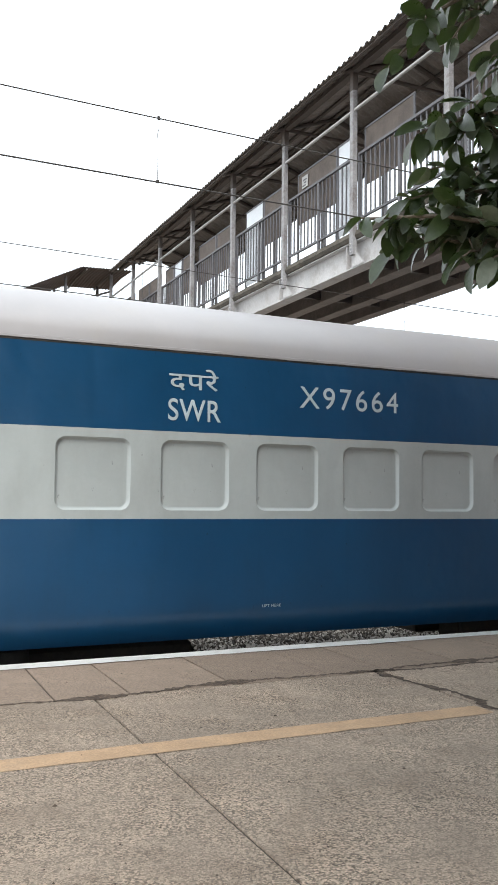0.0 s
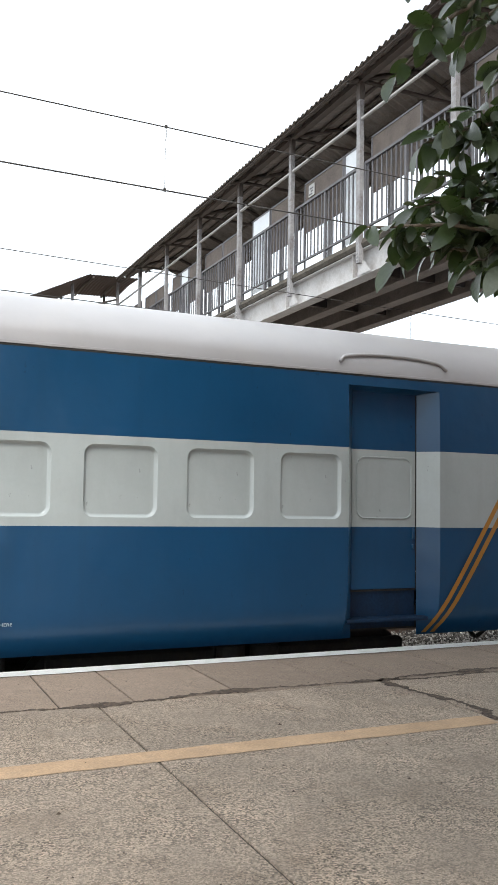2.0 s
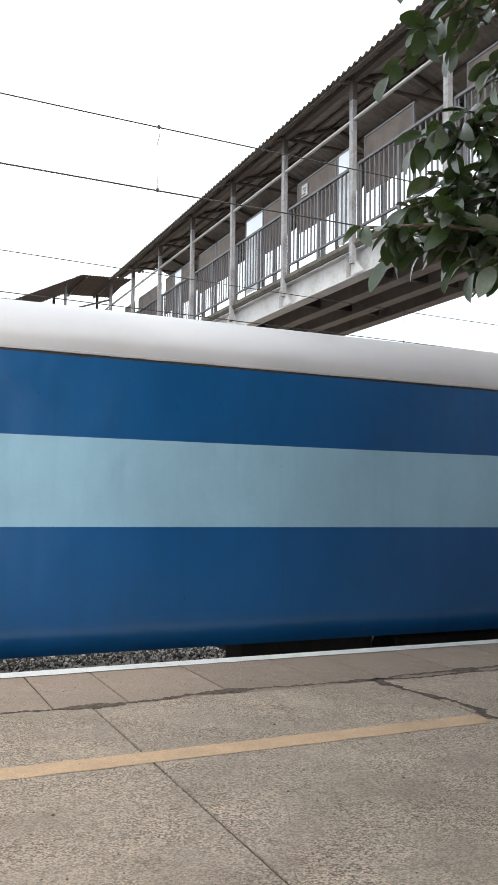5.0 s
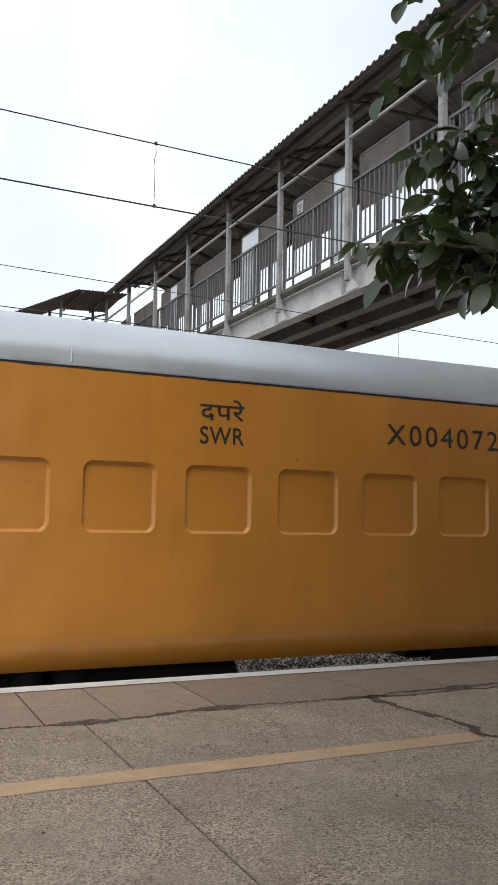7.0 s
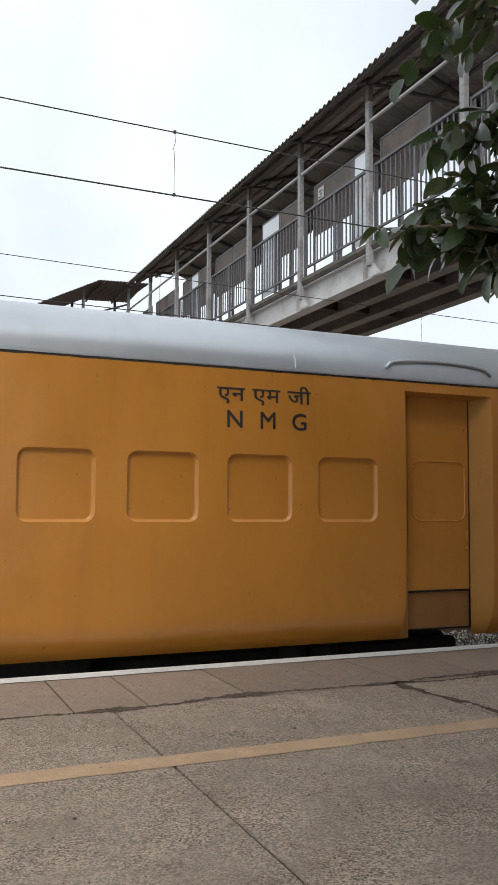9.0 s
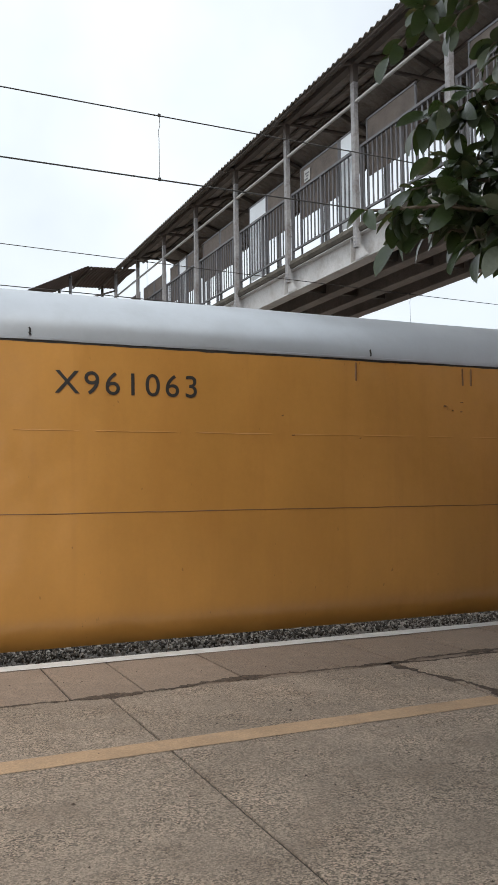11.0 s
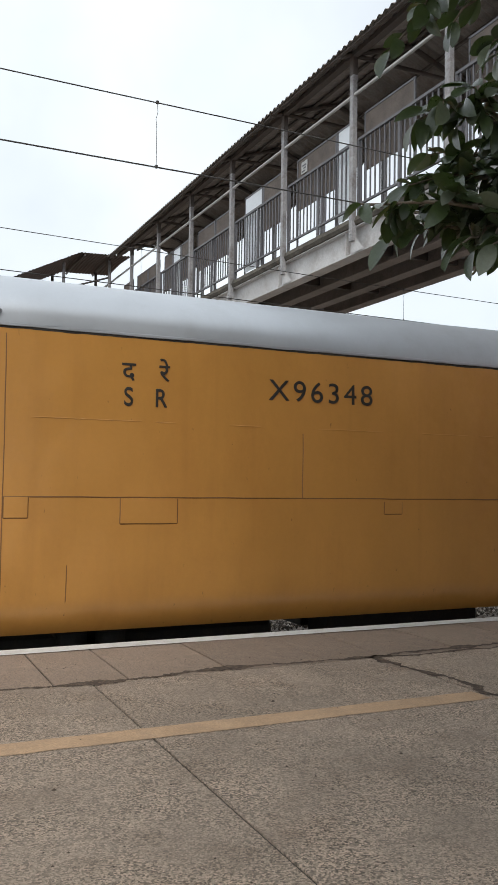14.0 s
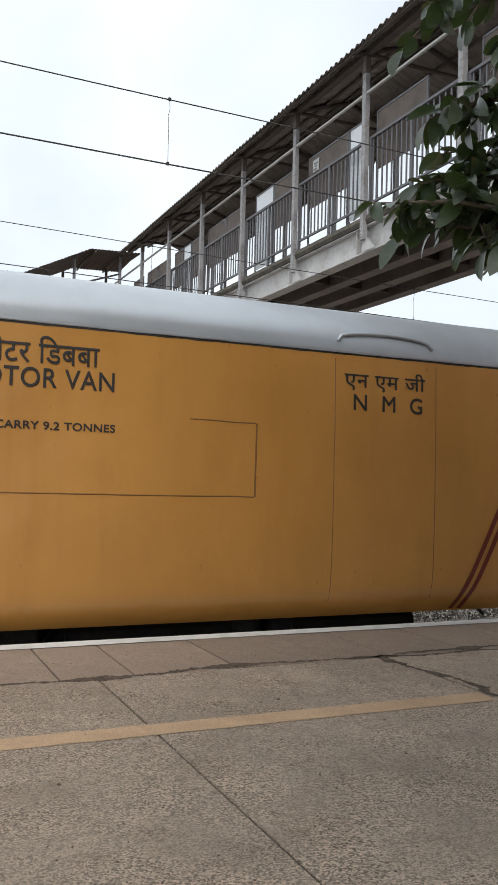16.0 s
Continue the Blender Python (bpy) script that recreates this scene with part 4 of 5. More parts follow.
        for z in (0.98, 1.82):
            bm = bmesh.new()
            tube(bm, [(x0 + out * q, s * y, z + dz + RZ) for q, y, dz in ((0.02, 0.1, 0.0), (0.09, 0.1, 0.0), (0.095, 0.1, 0.02), (0.095, 0.1, 0.13), (0.09, 0.11, 0.15), (0.02, 0.2, 0.15))], 0.011, 6)
            part("handle", bm, grime, door, "bent bar handle")
    bm = bmesh.new()
    tube(bm, [(x0 + out * 0.06, 0.0, 0.5 + RZ), (x0 + out * 0.06, 0.0, 2.62 + RZ)], 0.016, 7)
    tube(bm, [(x0 + out * 0.075, -0.22, 1.5 + RZ), (x0 + out * 0.075, 0.2, 1.52 + RZ)], 0.024, 8)
    for y in (-0.16, 0.0, 0.12):
        bx(bm, 0.03, 0.1, y - 0.025, y + 0.025, 1.46, 1.55, 0.008)
    tube(bm, [(x0 + out * 0.07, -0.05, 1.47 + RZ), (x0 + out * 0.09, -0.06, 1.4 + RZ), (x0 + out * 0.07, -0.02, 1.33 + RZ)], 0.013, 6)
    part("lock_rod", bm, grime, coach, "bolt rod, locking bar and padlock staple")
    for z, y in ((1.42, -0.07), (0.78, -0.14), (0.62, 0.06)):
        bm = bmesh.new()
        bx(bm, 0.088, 0.092, y - 0.025, y + 0.03, z - 0.035, z + 0.03, 0.001)
        part("seal_tag", bm, GALV, coach, "white paper seal tag")
    rng = random.Random(3)
    for k in range(9 if ochre else 4):
        zz = (1.4 - 0.047 * k - (0.06 if k > 6 else 0)) if ochre else 2.32 - 0.075 * k
        y = -1.28
        while y < -1.0:
            w = rng.uniform(0.04, 0.13)
            bm = bmesh.new()
            bx(bm, 0.0262, 0.0275, y, min(y + w, -0.97), zz, zz + (0.018 if ochre else 0.04), 0.0003)
            part("stencil_mark", bm, STENCIL if ochre else LETTER_WHITE, coach, "unreadable stencilled mark")
            y += w + 0.025
    for s in (-1, 1):
        bm = bmesh.new()
        strip(bm, [[(x0 + out * d, s * y, z + RZ) for d, y, z in ((0.0, 0.3 + g, zz), (0.2 - 1.2 * g, 0.3 + g, zz), (0.2 - 1.2 * g, 0.78 - g, zz), (0.0, 0.78 - g, zz))] for zz, g in ((0.37, 0.05), (0.49, 0.0), (0.5, 0.0))])
        bx(bm, 0.0, 0.21, s * 0.29, s * 0.79, 0.5, 0.515, 0.004)
        part("step_bracket", bm, grime, coach, "tapered steel step bracket below the end doors")
        if sign > 0:
            continue
        bm = bmesh.new()
        yy = s * 1.5
        tube(bm, [(x0 - out * 0.035, yy, 0.66 + RZ), (x0 + out * 0.05, yy, 0.68 + RZ), (x0 + out * 0.055, yy, 0.8 + RZ), (x0 - out * 0.03, yy, 0.86 + RZ)], 0.014, 7)
        tube(bm, [(x0 + out * 0.02, s * 1.36, 0.6 + RZ), (x0 - out * 0.0, s * 1.5, 0.6 + RZ), (x0 - out * 0.08, s * 1.585, 0.6 + RZ)], 0.016, 7)
        part("grab_iron", bm, body, coach, "painted grab iron on the corner")
        bm = bmesh.new()
        bx(bm, -0.03, 0.035, s * 1.4, s * 1.5, 2.4, 2.43, 0.006)
        bx(bm, -0.03, 0.03, s * 1.41, s * 1.44, 2.43, 2.53, 0.006)
        tube(bm, [(x0 + out * 0.03, s * 1.43, 2.5 + RZ), (x0 + out * 0.05, s * 1.49, 2.54 + RZ), (x0 + out * 0.02, s * 1.5, 2.6 + RZ)], 0.011, 6)
        part("lamp_bracket", bm, body, coach, "small bent tail lamp bracket")
    # headstock, buffers and coupling
    bm = bmesh.new()
    bx(bm, -0.25, -0.02, -1.3, 1.3, 0.14, 0.41, 0.02)
    for s in (-1, 1):
        bx(bm, -0.03, 0.03, s * 0.62, s * 1.28, 0.15, 0.34, 0.012)
    part("headstock", bm, UNDER, coach, "black headstock beam")
    for s in (-0.98, 0.98):
        bm = bmesh.new()
        z = 0.255 + RZ
        tube(bm, [(x0 - out * 0.05, s, z), (x0 + out * (0.2 + more), s, z)], 0.105, 16)
        tube(bm, [(x0 + out * (0.18 + more), s, z), (x0 + out * (0.38 + more), s, z)], 0.075, 16)
        tube(bm, [(x0 + out * (0.375 + more), s, z), (x0 + out * (0.395 + more), s, z), (x0 + out * (0.416 + more), s, z)], [0.23, 0.235, 0.2], 24)
        part("buffer", bm, GREASY, coach, "greasy black round buffer")
    bm = bmesh.new()
    tube(bm, [(x0, 0, 0.24 + RZ), (x0 + out * (0.3 + more), 0, 0.2 + RZ), (x0 + out * (0.41 + more), 0, 0.14 + RZ)], 0.05, 8)
    part("coupling", bm, GREASY, coach, "greasy coupling hook")
    bm = bmesh.new()
    tube(bm, [(x0 + out * 0.1, -0.35, 0.2 + RZ), (x0 + out * 0.3, -0.36, -0.3 + RZ), (x0 + out * (0.41 + more), -0.36, -0.38 + RZ)], 0.028, 7)
    part("air_hose", bm, GREASY, coach, "hanging black air hose")
    bm = bmesh.new()
    tube(bm, [(x0 + out * 0.1, 0.4, 0.2 + RZ), (x0 + out * 0.3, 0.42, -0.25 + RZ), (x0 + out * (0.41 + more), 0.42, -0.35 + RZ)], 0.028, 7)
    part("air_hose", bm, GREASY, coach, "hanging black air hose")
    bm = bmesh.new()
    tube(bm, [(x0 + out * 0.12, -0.62, 0.3 + RZ), (x0 + out * 0.24, -0.62, -0.5 + RZ)], 0.03, 7)
    part("air_hose", bm, GREASY, coach, "hanging black air hose")


def bogie(coach, xc):
    bm = bmesh.new()
    for s in (-1.03, 1.03):
        rbox(bm, xc - 1.75, xc + 1.75, s - 0.07, s + 0.07, 0.58, 0.82, 0.03)
        for a in (-1.448, 1.448):
            rbox(bm, xc + a - 0.22, xc + a + 0.22, s * 1.08 - 0.13, s * 1.08 + 0.13, 0.33, 0.62, 0.03)
            for q in (-0.3, 0.3):
                tube(bm, [(xc + a + q, s * 1.08, 0.3), (xc + a + q, s * 1.08, 0.7)], 0.09, 9)
        tube(bm, [(xc - 0.15, s * 1.15, 0.35), (xc - 0.15, s * 1.15, 0.85)], 0.13, 10)
        tube(bm, [(xc + 0.18, s * 1.15, 0.35), (xc + 0.18, s * 1.15, 0.85)], 0.13, 10)
        rbox(bm, xc - 0.5, xc + 0.5, s * 1.15 - 0.15, s * 1.15 + 0.15, 0.28, 0.36, 0.02)
    rbox(bm, xc - 0.3, xc + 0.3, -1.1, 1.1, 0.5, 0.85, 0.03)
    part("bogie_frame", bm, UNDER, coach, "black bogie frame with coil springs")


WHEEL_BM = bmesh.new()
for s in (-0.86, 0.86):
    o = 1 if s > 0 else -1
    tube(WHEEL_BM, [(0, s - o * 0.075, 0), (0, s - o * 0.045, 0), (0, s - o * 0.045, 0), (0, s + o * 0.06, 0)], [0.485, 0.485, 0.457, 0.45], 28)
    for k in range(4):
        a = k * math.pi / 2
        tube(WHEEL_BM, [(0.3 * math.cos(a), s + o * 0.055, 0.3 * math.sin(a)), (0.3 * math.cos(a), s + o * 0.068, 0.3 * math.sin(a))], 0.05, 7)
tube(WHEEL_BM, [(0, -1.15, 0), (0, 1.15, 0)], 0.08, 10)
WHEELSET = mesh_of(WHEEL_BM, GREASY, "wheelset")
WHEELS = []
DROP = {}


def coach_thing(label, windows, doors, body, band, roof, drop, boxes, door_bands):
    """A whole coach; drop lowers its upper body and gutter to fit the camera's view."""
    coach = empty("railway_coach", (0, TRACK, RAIL_Z), label, "railway coach", "coaches of the train")
    wm = window_mesh(band)
    side_wall(coach, windows, doors, body, band, -1)
    side_wall(coach, [], [], body, band, 1)
    for x in windows:
        part("blanked_window", wm, None, coach, "blanked-off window plate in a rounded frame", at=(x, -1.62, 1.425 + RZ))
    for a, b, c in doors:
        doorway(coach, a, b, c, body, band, door_bands, door_bands)
    bm = bmesh.new()
    n = 28
    strip(bm, [[(x, *(lambda p: (p[0], p[1] + RZ + (0.006 * noise.noise((x * 0.8, k, LEN)) if 0 < k < n else 0)))(roof_point(k / n))) for k in range(n + 1)] for x in (X_LEAD + (X_TRAIL - X_LEAD) * j / 40 for j in range(41))], smooth=True)
    part("roof", bm, roof, coach, "rounded painted coach roof")
    xs = [X_LEAD + (X_TRAIL - X_LEAD) * j / 320 for j in range(321)]
    def wave(x, k):
        return 0.004 * noise.noise((x * 1.7, k, drop * 100)) + 0.005 * noise.noise((x * 6.5, k, drop * 100))
    bm = bmesh.new()
    for s in (-1, 1):
        strip(bm, [[(x, s * (half(GUT) + dy), GUT + dz + RZ) for dy, dz in ((0.0, -0.024), (0.009 + wave(x, 1), -0.02 + wave(x, 3)), (0.009 + wave(x, 1), -0.002 + wave(x, 5)), (0.0, 0.004))] for x in xs])
    part("gutter", bm, roof, coach, "thin rain gutter along the roof edge")
    # thin dark strip of uneven depth just under the gutter
    bm = bmesh.new()
    for s in (-1, 1):
        strip(bm, [[(x, s * (half(GUT) + 0.003), GUT - 0.02 + RZ), (x, s * (half(GUT) + 0.003), GUT - 0.039 - abs(1.6 * wave(x, 8)) + RZ)] for x in xs])
    part("seam_line", bm, UNDER, coach, "dark uneven line under the gutter")
    bm = bmesh.new()
    box(bm, 0.2, LEN - 0.2, -1.35, 1.35, 0.3 + RZ, 0.36 + RZ)
    for s in (-1.35, 1.35):
        box(bm, 0.1, LEN - 0.1, s - 0.06, s + 0.06, 0.11 + RZ, 0.33 + RZ)
    part("floor_frame", bm, UNDER, coach, "black underframe beams")
    for a, b in boxes:
        bm = bmesh.new()
        rbox(bm, a, b, -1.2, -0.85, -0.45 + RZ, 0.25 + RZ, 0.02)
        part("equipment_box", bm, UNDER, coach, "black underfloor equipment box")
        bm = bmesh.new()
        rbox(bm, a + 0.55, b + 0.6, 0.3, 1.2, -0.35 + RZ, 0.25 + RZ, 0.02)
        part("equipment_box", bm, UNDER, coach, "black underfloor equipment box")
    for xc in (3.45, LEN - 3.45):
        bogie(coach, xc)
        for a in (-1.448, 1.448):
            w = part("wheelset", WHEELSET, None, coach, "black steel wheelset")
            WHEELS.append((w, xc + a))
    end_wall(coach, -1, body, band, roof)
    end_wall(coach, 1, body, band, roof)
    DROP[coach.name] = drop
    done = set()
    for ob in coach.children_recursive:
        if ob.data and ob.data != WHEELSET and ob.data.name not in done:
            done.add(ob.data.name)
            base = ob.location.z - RZ
            for v in ob.data.vertices:
                v.co.z -= drop * max(0.0, v.co.z + base - 1.065) / (GUT - 1.065)
    return coach


def drip_rail(coach, x0, x1, roof):
    """Curved moulding on the roof over a doorway."""
    bm = bmesh.new()
    pts = []
    for k in range(25):
        f = k / 24
        rise = math.sin(math.pi * f) ** 0.32 * (0.9 + 0.1 * f)
        a = 0.03 + 0.054 * rise
        y, z = roof_point(a)
        pts.append((x0 + (x1 - x0) * f, y - 0.012, z + RZ + 0.008 - DROP[coach.name]))
    tube(bm, pts, 0.017, 7)
    part("drip_rail", bm, roof, coach, "curved drip moulding on the roof over the door")


def weld(coach, x0, x1, z0, z1, mat, w=0.007, name="weld_seam"):
    """A raised weld line or sheet edge on the side."""
    bm = bmesh.new()
    n = max(2, int(max(abs(x1 - x0), abs(z1 - z0)) / 0.12))
    up = abs(z1 - z0) > abs(x1 - x0)
    rows = []
    for k in range(n + 1):
        f = k / n
        x, z = x0 + (x1 - x0) * f, z0 + (z1 - z0) * f
        j = 0.004 * noise.noise((x * 5, z * 5, 2))
        if up:
            rows.append([(x + j - w, -half(z) - 0.0015, z + RZ), (x + j, -half(z) - 0.0038, z + RZ), (x + j + w, -half(z) - 0.0015, z + RZ)])
        else:
            rows.append([(x, -half(z) - 0.0015, z + j - w + RZ), (x, -half(z) - 0.0042, z + j + RZ), (x, -half(z) - 0.0015, z + j + w + RZ)])
    strip(bm, rows)
    part(name, bm, mat, coach)


def roof_lap(coach, x, roof, top=0.05):
    """A short lapped sheet edge standing up from the gutter."""
    bm = bmesh.new()
    rows = []
    for k in range(9):
        y, z = roof_point(0.002 + top * k / 8)
        z -= DROP[coach.name]
        j = 0.008 * noise.noise((x * 3, k * 0.7, 1))
        rows.append([(x + j - 0.01, y - 0.001, z + RZ), (x + j, y - 0.012, z + RZ + 0.004), (x + j + 0.006, y - 0.001, z + RZ)])
    strip(bm, rows)
    part("roof_lap", bm, UNDER if top < 0.03 else roof, coach, "lapped edge of a roof sheet")


def broken_weld(coach, x0, x1, z, mat, seed, share=0.55):
    """A weld line that shows only in stretches."""
    r = random.Random(seed)
    x = x0
    while x < x1:
        w = r.uniform(0.15, 0.8)
        if r.random() < share:
            weld(coach, x, min(x + w, x1), z, z, mat, r.uniform(0.003, 0.006))
        x += w + r.uniform(0.0, 0.25)


def lug(coach, x, z, mat, h=0.17, w=0.013, d=0.018):
    bm = bmesh.new()
    rbox(bm, x - w, x + w, -half(z) - d, -half(z) + 0.002, z - h / 2 + RZ, z + h / 2 + RZ, 0.005)
    part("lug", bm, mat, coach, "small welded lug")


def patch(coach, x0, x1, z0, z1, mat):
    bm = bmesh.new()
    rbox(bm, x0, x1, -1.6245, -1.61, z0 + RZ, z1 + RZ, 0.002)
    part("patch_plate", bm, mat, coach, "welded cover plate")


def windows_between(x0, n, pitch=0.8626):
    return [x0 + 0.305 + pitch * k for k in range(n)]


COACHES = []


def end_stripes(c, mat, lead, trail, bow=1.11):
    for top, bot in lead:
        stripe(c, top - 0.05, bot, 0.062, 0.056, mat, bow)
    for top, bot in trail:
        stripe(c, LEN + top, LEN + bot, 0.062, 0.054, mat)


# first: faded blue with grey band, blanked windows
c = coach_thing("faded blue railway coach with grey band and blanked-off windows", windows_between(3.835, 7) + windows_between(10.745, 10) + [21.196, 0.655],
                [(9.674, 10.46, 10.69), (19.197, 19.96, 20.2), (1.68, 2.46, 2.68)], BLUE_1, GREY_BAND, ROOF_WHITE, 0.0, [(8.05, 8.85), (15.3, 16.3)], True)
lettering("SWR", 4.753, 5.223, 1.875, 2.06, LETTER_WHITE, c, "pale painted letters SWR")
lettering("दपरे", 4.76, 5.2, 2.13, 2.32, LETTER_WHITE, c, "pale painted Devanagari letters")
lettering("X97664", 5.98, 7.02, 2.045, 2.24, LETTER_WHITE, c, "pale painted coach lettering")
lettering("CC NOT TO", 11.55, 12.04, 0.945, 1.03, LETTER_WHITE, c, "pale painted load notice")
lettering("EXCEED 92t", 11.517, 12.06, 0.835, 0.92, LETTER_WHITE, c, "pale painted load notice")
for x in (5.73, 16.19):
    lettering("LIFT HERE", x - 0.09, x + 0.09, 0.31, 0.335, LETTER_WHITE, c, "small pale lifting mark")
emblem(c, 11.117, 0.88, EMBLEM_ORANGE, EMBLEM_CREAM, EMBLEM_GREY)
end_stripes(c, ORANGE, (), ((-0.235, -1.79), (-0.115, -1.69)))
for a, b in ((9.57, 10.75), (19.1, 20.28), (1.5, 2.7)):
    drip_rail(c, a, b, ROOF_WHITE)
COACHES.append(c)

# second: deep blue with pale blue band, plain sheeted sides
c = coach_thing("deep blue railway coach with pale blue band and plain sides", [], [], BLUE_2, SKY_BAND, ROOF_WHITE, 0.03, [(14.9, 16.3)], False)
lettering("S R", 2.268, 2.56, 1.82, 2.0, LETTER_WHITE, c, "pale painted letters S R")
lettering("द रे", 2.27, 2.58, 2.05, 2.25, LETTER_WHITE, c, "pale painted Devanagari letters")
lettering("X97442", 4.557, 5.667, 1.985, 2.185, LETTER_WHITE, c, "pale painted coach lettering")
lettering("CC NOT TO", 9.95, 10.44, 0.575, 0.66, LETTER_WHITE, c, "pale painted load notice")
lettering("EXCEED 92t", 9.919, 10.46, 0.465, 0.55, LETTER_WHITE, c, "pale painted load notice")
emblem(c, 11.49, 0.85, EMBLEM_ORANGE, EMBLEM_CREAM, EMBLEM_GREY)
end_stripes(c, ORANGE, ((0.03, 1.62), (0.18, 1.75)), ((-0.235, -1.79), (-0.1, -1.66)))
for x, z, w in ((0.5, 1.67, 0.06), (0.35, 1.09, 0.08), (0.9, 0.5, 0.07), (5.6, 1.04, 0.3), (6.4, 1.05, 0.2)):
    weld(c, x, x + w, z, z, BLUE_2, 0.006, "dent")
COACHES.append(c)

# third: ochre yellow with blanked windows and doors
c = coach_thing("ochre yellow railway coach with blanked-off windows and closed doors", windows_between(2.726, 8) + windows_between(10.524, 10) + [0.682, 21.17],
                [(1.656, 2.436, 2.65), (9.421, 10.23, 10.44), (19.2, 19.96, 20.2)], YELLOW, YELLOW, ROOF_SILVER, 0.012, [(7.5, 9.1), (15.1, 16.4)], False)
lettering("SWR", 4.57, 4.98, 1.89, 2.04, INK, c, "black painted letters SWR")
lettering("दपरे", 4.57, 4.98, 2.09, 2.28, INK, c, "black painted Devanagari letters")
lettering("X004072", 6.445, 7.77, 1.985, 2.18, INK, c, "black painted coach lettering")
lettering("MOTOR VAN", 14.178, 15.345, 1.905, 2.06, INK, c, "black painted words MOTOR VAN")
lettering("TO CARRY 9.2 TONNES", 14.26, 15.345, 1.795, 1.86, INK, c, "black painted load notice")
lettering("मोटर \u093fडबबा", 14.33, 15.2, 2.1, 2.31, INK, c, "black painted Devanagari words")
lettering("N  M  G", 17.42, 18.17, 1.93, 2.08, INK, c, "black painted letters N M G")
lettering("एन एम जी", 17.33, 18.22, 2.13, 2.32, INK, c, "black painted Devanagari letters")
emblem(c, 9.147, 0.87, EMBLEM_RED, EMBLEM_CREAM, EMBLEM_GREY)
end_stripes(c, RED, ((0.04, 1.22), (0.21, 1.34)), ((-0.215, -1.4), (-0.1, -1.3)))
for x in (10.77, 3.47, 18.07):
    roof_lap(c, x, ROOF_SILVER, 0.065)
for a, b in ((1.47, 2.66), (9.26, 10.46), (19.0, 20.2)):
    drip_rail(c, a, b, ROOF_SILVER)
COACHES.append(c)

# fourth: dull ochre, sheeted over
c = coach_thing("dull ochre railway coach with plain welded sides", [], [], YELLOW_2, YELLOW_2, ROOF_SILVER, 0.004, [(13.45, 14.36), (15.2, 16.4)], False)
lettering("X961063", 6.325, 7.505, 2.045, 2.23, INK, c, "black painted coach lettering")
lettering("MOTOR VAN", 14.545, 15.71, 1.935, 2.085, INK, c, "black painted words MOTOR VAN")
lettering("TO CARRY 9.2 TONNES", 14.585, 15.685, 1.625, 1.69, INK, c, "black painted load notice")
lettering("मोटर \u093fडबबा", 14.66, 15.56, 2.12, 2.34, INK, c, "black painted Devanagari words")
lettering("N  M  G", 19.371, 20.13, 1.9, 2.05, INK, c, "black painted letters N M G")
lettering("एन एम जी", 19.27, 20.15, 2.08, 2.28, INK, c, "black painted Devanagari letters")
lettering("LIFT HERE", 16.02, 16.2, 0.22, 0.24, INK, c, "small black lifting mark")
emblem(c, 11.03, 0.9, EMBLEM_RED, EMBLEM_CREAM, EMBLEM_GREY)
end_stripes(c, RED, ((0.04, 1.2), (0.21, 1.34)), ((-0.215, -1.4), (-0.1, -1.3)))
for x in (9.055, 10.25, 10.35, 11.59, 11.69, 12.89):
    lug(c, x, 2.34, SEAM, 0.17, 0.01, 0.009)
weld(c, 0.8, 20.2, 1.11, 1.1, SEAM, 0.004)
broken_weld(c, 3.3, 17.4, 1.755, YELLOW_2, 6, 0.7)
for x in (20.25, 19.15, 2.77):
    weld(c, x, x, 0.3, 2.35, YELLOW_2, 0.0035)
weld(c, 17.9, 18.7, 1.12, 1.12, YELLOW_2, 0.006)
weld(c, 18.75, 18.75, 1.12, 1.8, YELLOW_2, 0.006)
rng = random.Random(4)
for k in range(26):
    x, z = 8.0 + 6.2 * rng.random(), 1.72 + 0.5 * rng.random() ** 2
    if k % 3 == 0:
        x += 8.2
    weld(c, x, x + 0.012 + 0.03 * rng.random(), z, z + 0.006, (SEAM, YELLOW_2)[k % 2], 0.006, "weld_bead")
for x, z in ((10.73, 2.2), (11.1, 2.19), (10.78, 2.05), (10.95, 2.03), (10.78, 1.95), (10.8, 1.78), (10.98, 1.79), (10.0, 2.03), (10.07, 2.0), (10.2, 2.08), (12.05, 1.92), (12.1, 1.86), (13.4, 1.85)):
    for k in range(2):
        a, h, w = x + rng.uniform(-0.04, 0.04), z + rng.uniform(-0.02, 0.02), rng.uniform(0.012, 0.04)
        bm = bmesh.new()
        rbox(bm, a, a + w, -half(h) - rng.uniform(0.006, 0.016), -half(h) + 0.002, h + RZ, h + rng.uniform(0.008, 0.022) + RZ, 0.003)
        part("weld_chip", bm, (YELLOW_2, SEAM)[k], c)
for x in (6.14, 9.22, 15.32):
    roof_lap(c, x, ROOF_SILVER, 0.028)
COACHES.append(c)

# fifth: ochre, sheeted over, with cover plates
c = coach_thing("ochre railway coach with welded plates and plain sides", [], [], YELLOW_2, YELLOW_2, ROOF_SILVER, 0.024, [(5.7, 7.5), (15.0, 16.4)], False)
lettering("S   R", 3.581, 3.95, 1.865, 2.02, INK, c, "black painted letters S R")
lettering("द   रे", 3.56, 3.97, 2.07, 2.27, INK, c, "black painted Devanagari letters")
lettering("X96348", 4.877, 5.94, 1.98, 2.165, INK, c, "black painted coach lettering")
lettering("MOTOR VAN", 15.676, 16.848, 1.935, 2.09, INK, c, "black painted words MOTOR VAN")
lettering("TO CARRY 9.2 TONNES", 15.75, 16.865, 1.61, 1.675, INK, c, "black painted load notice")
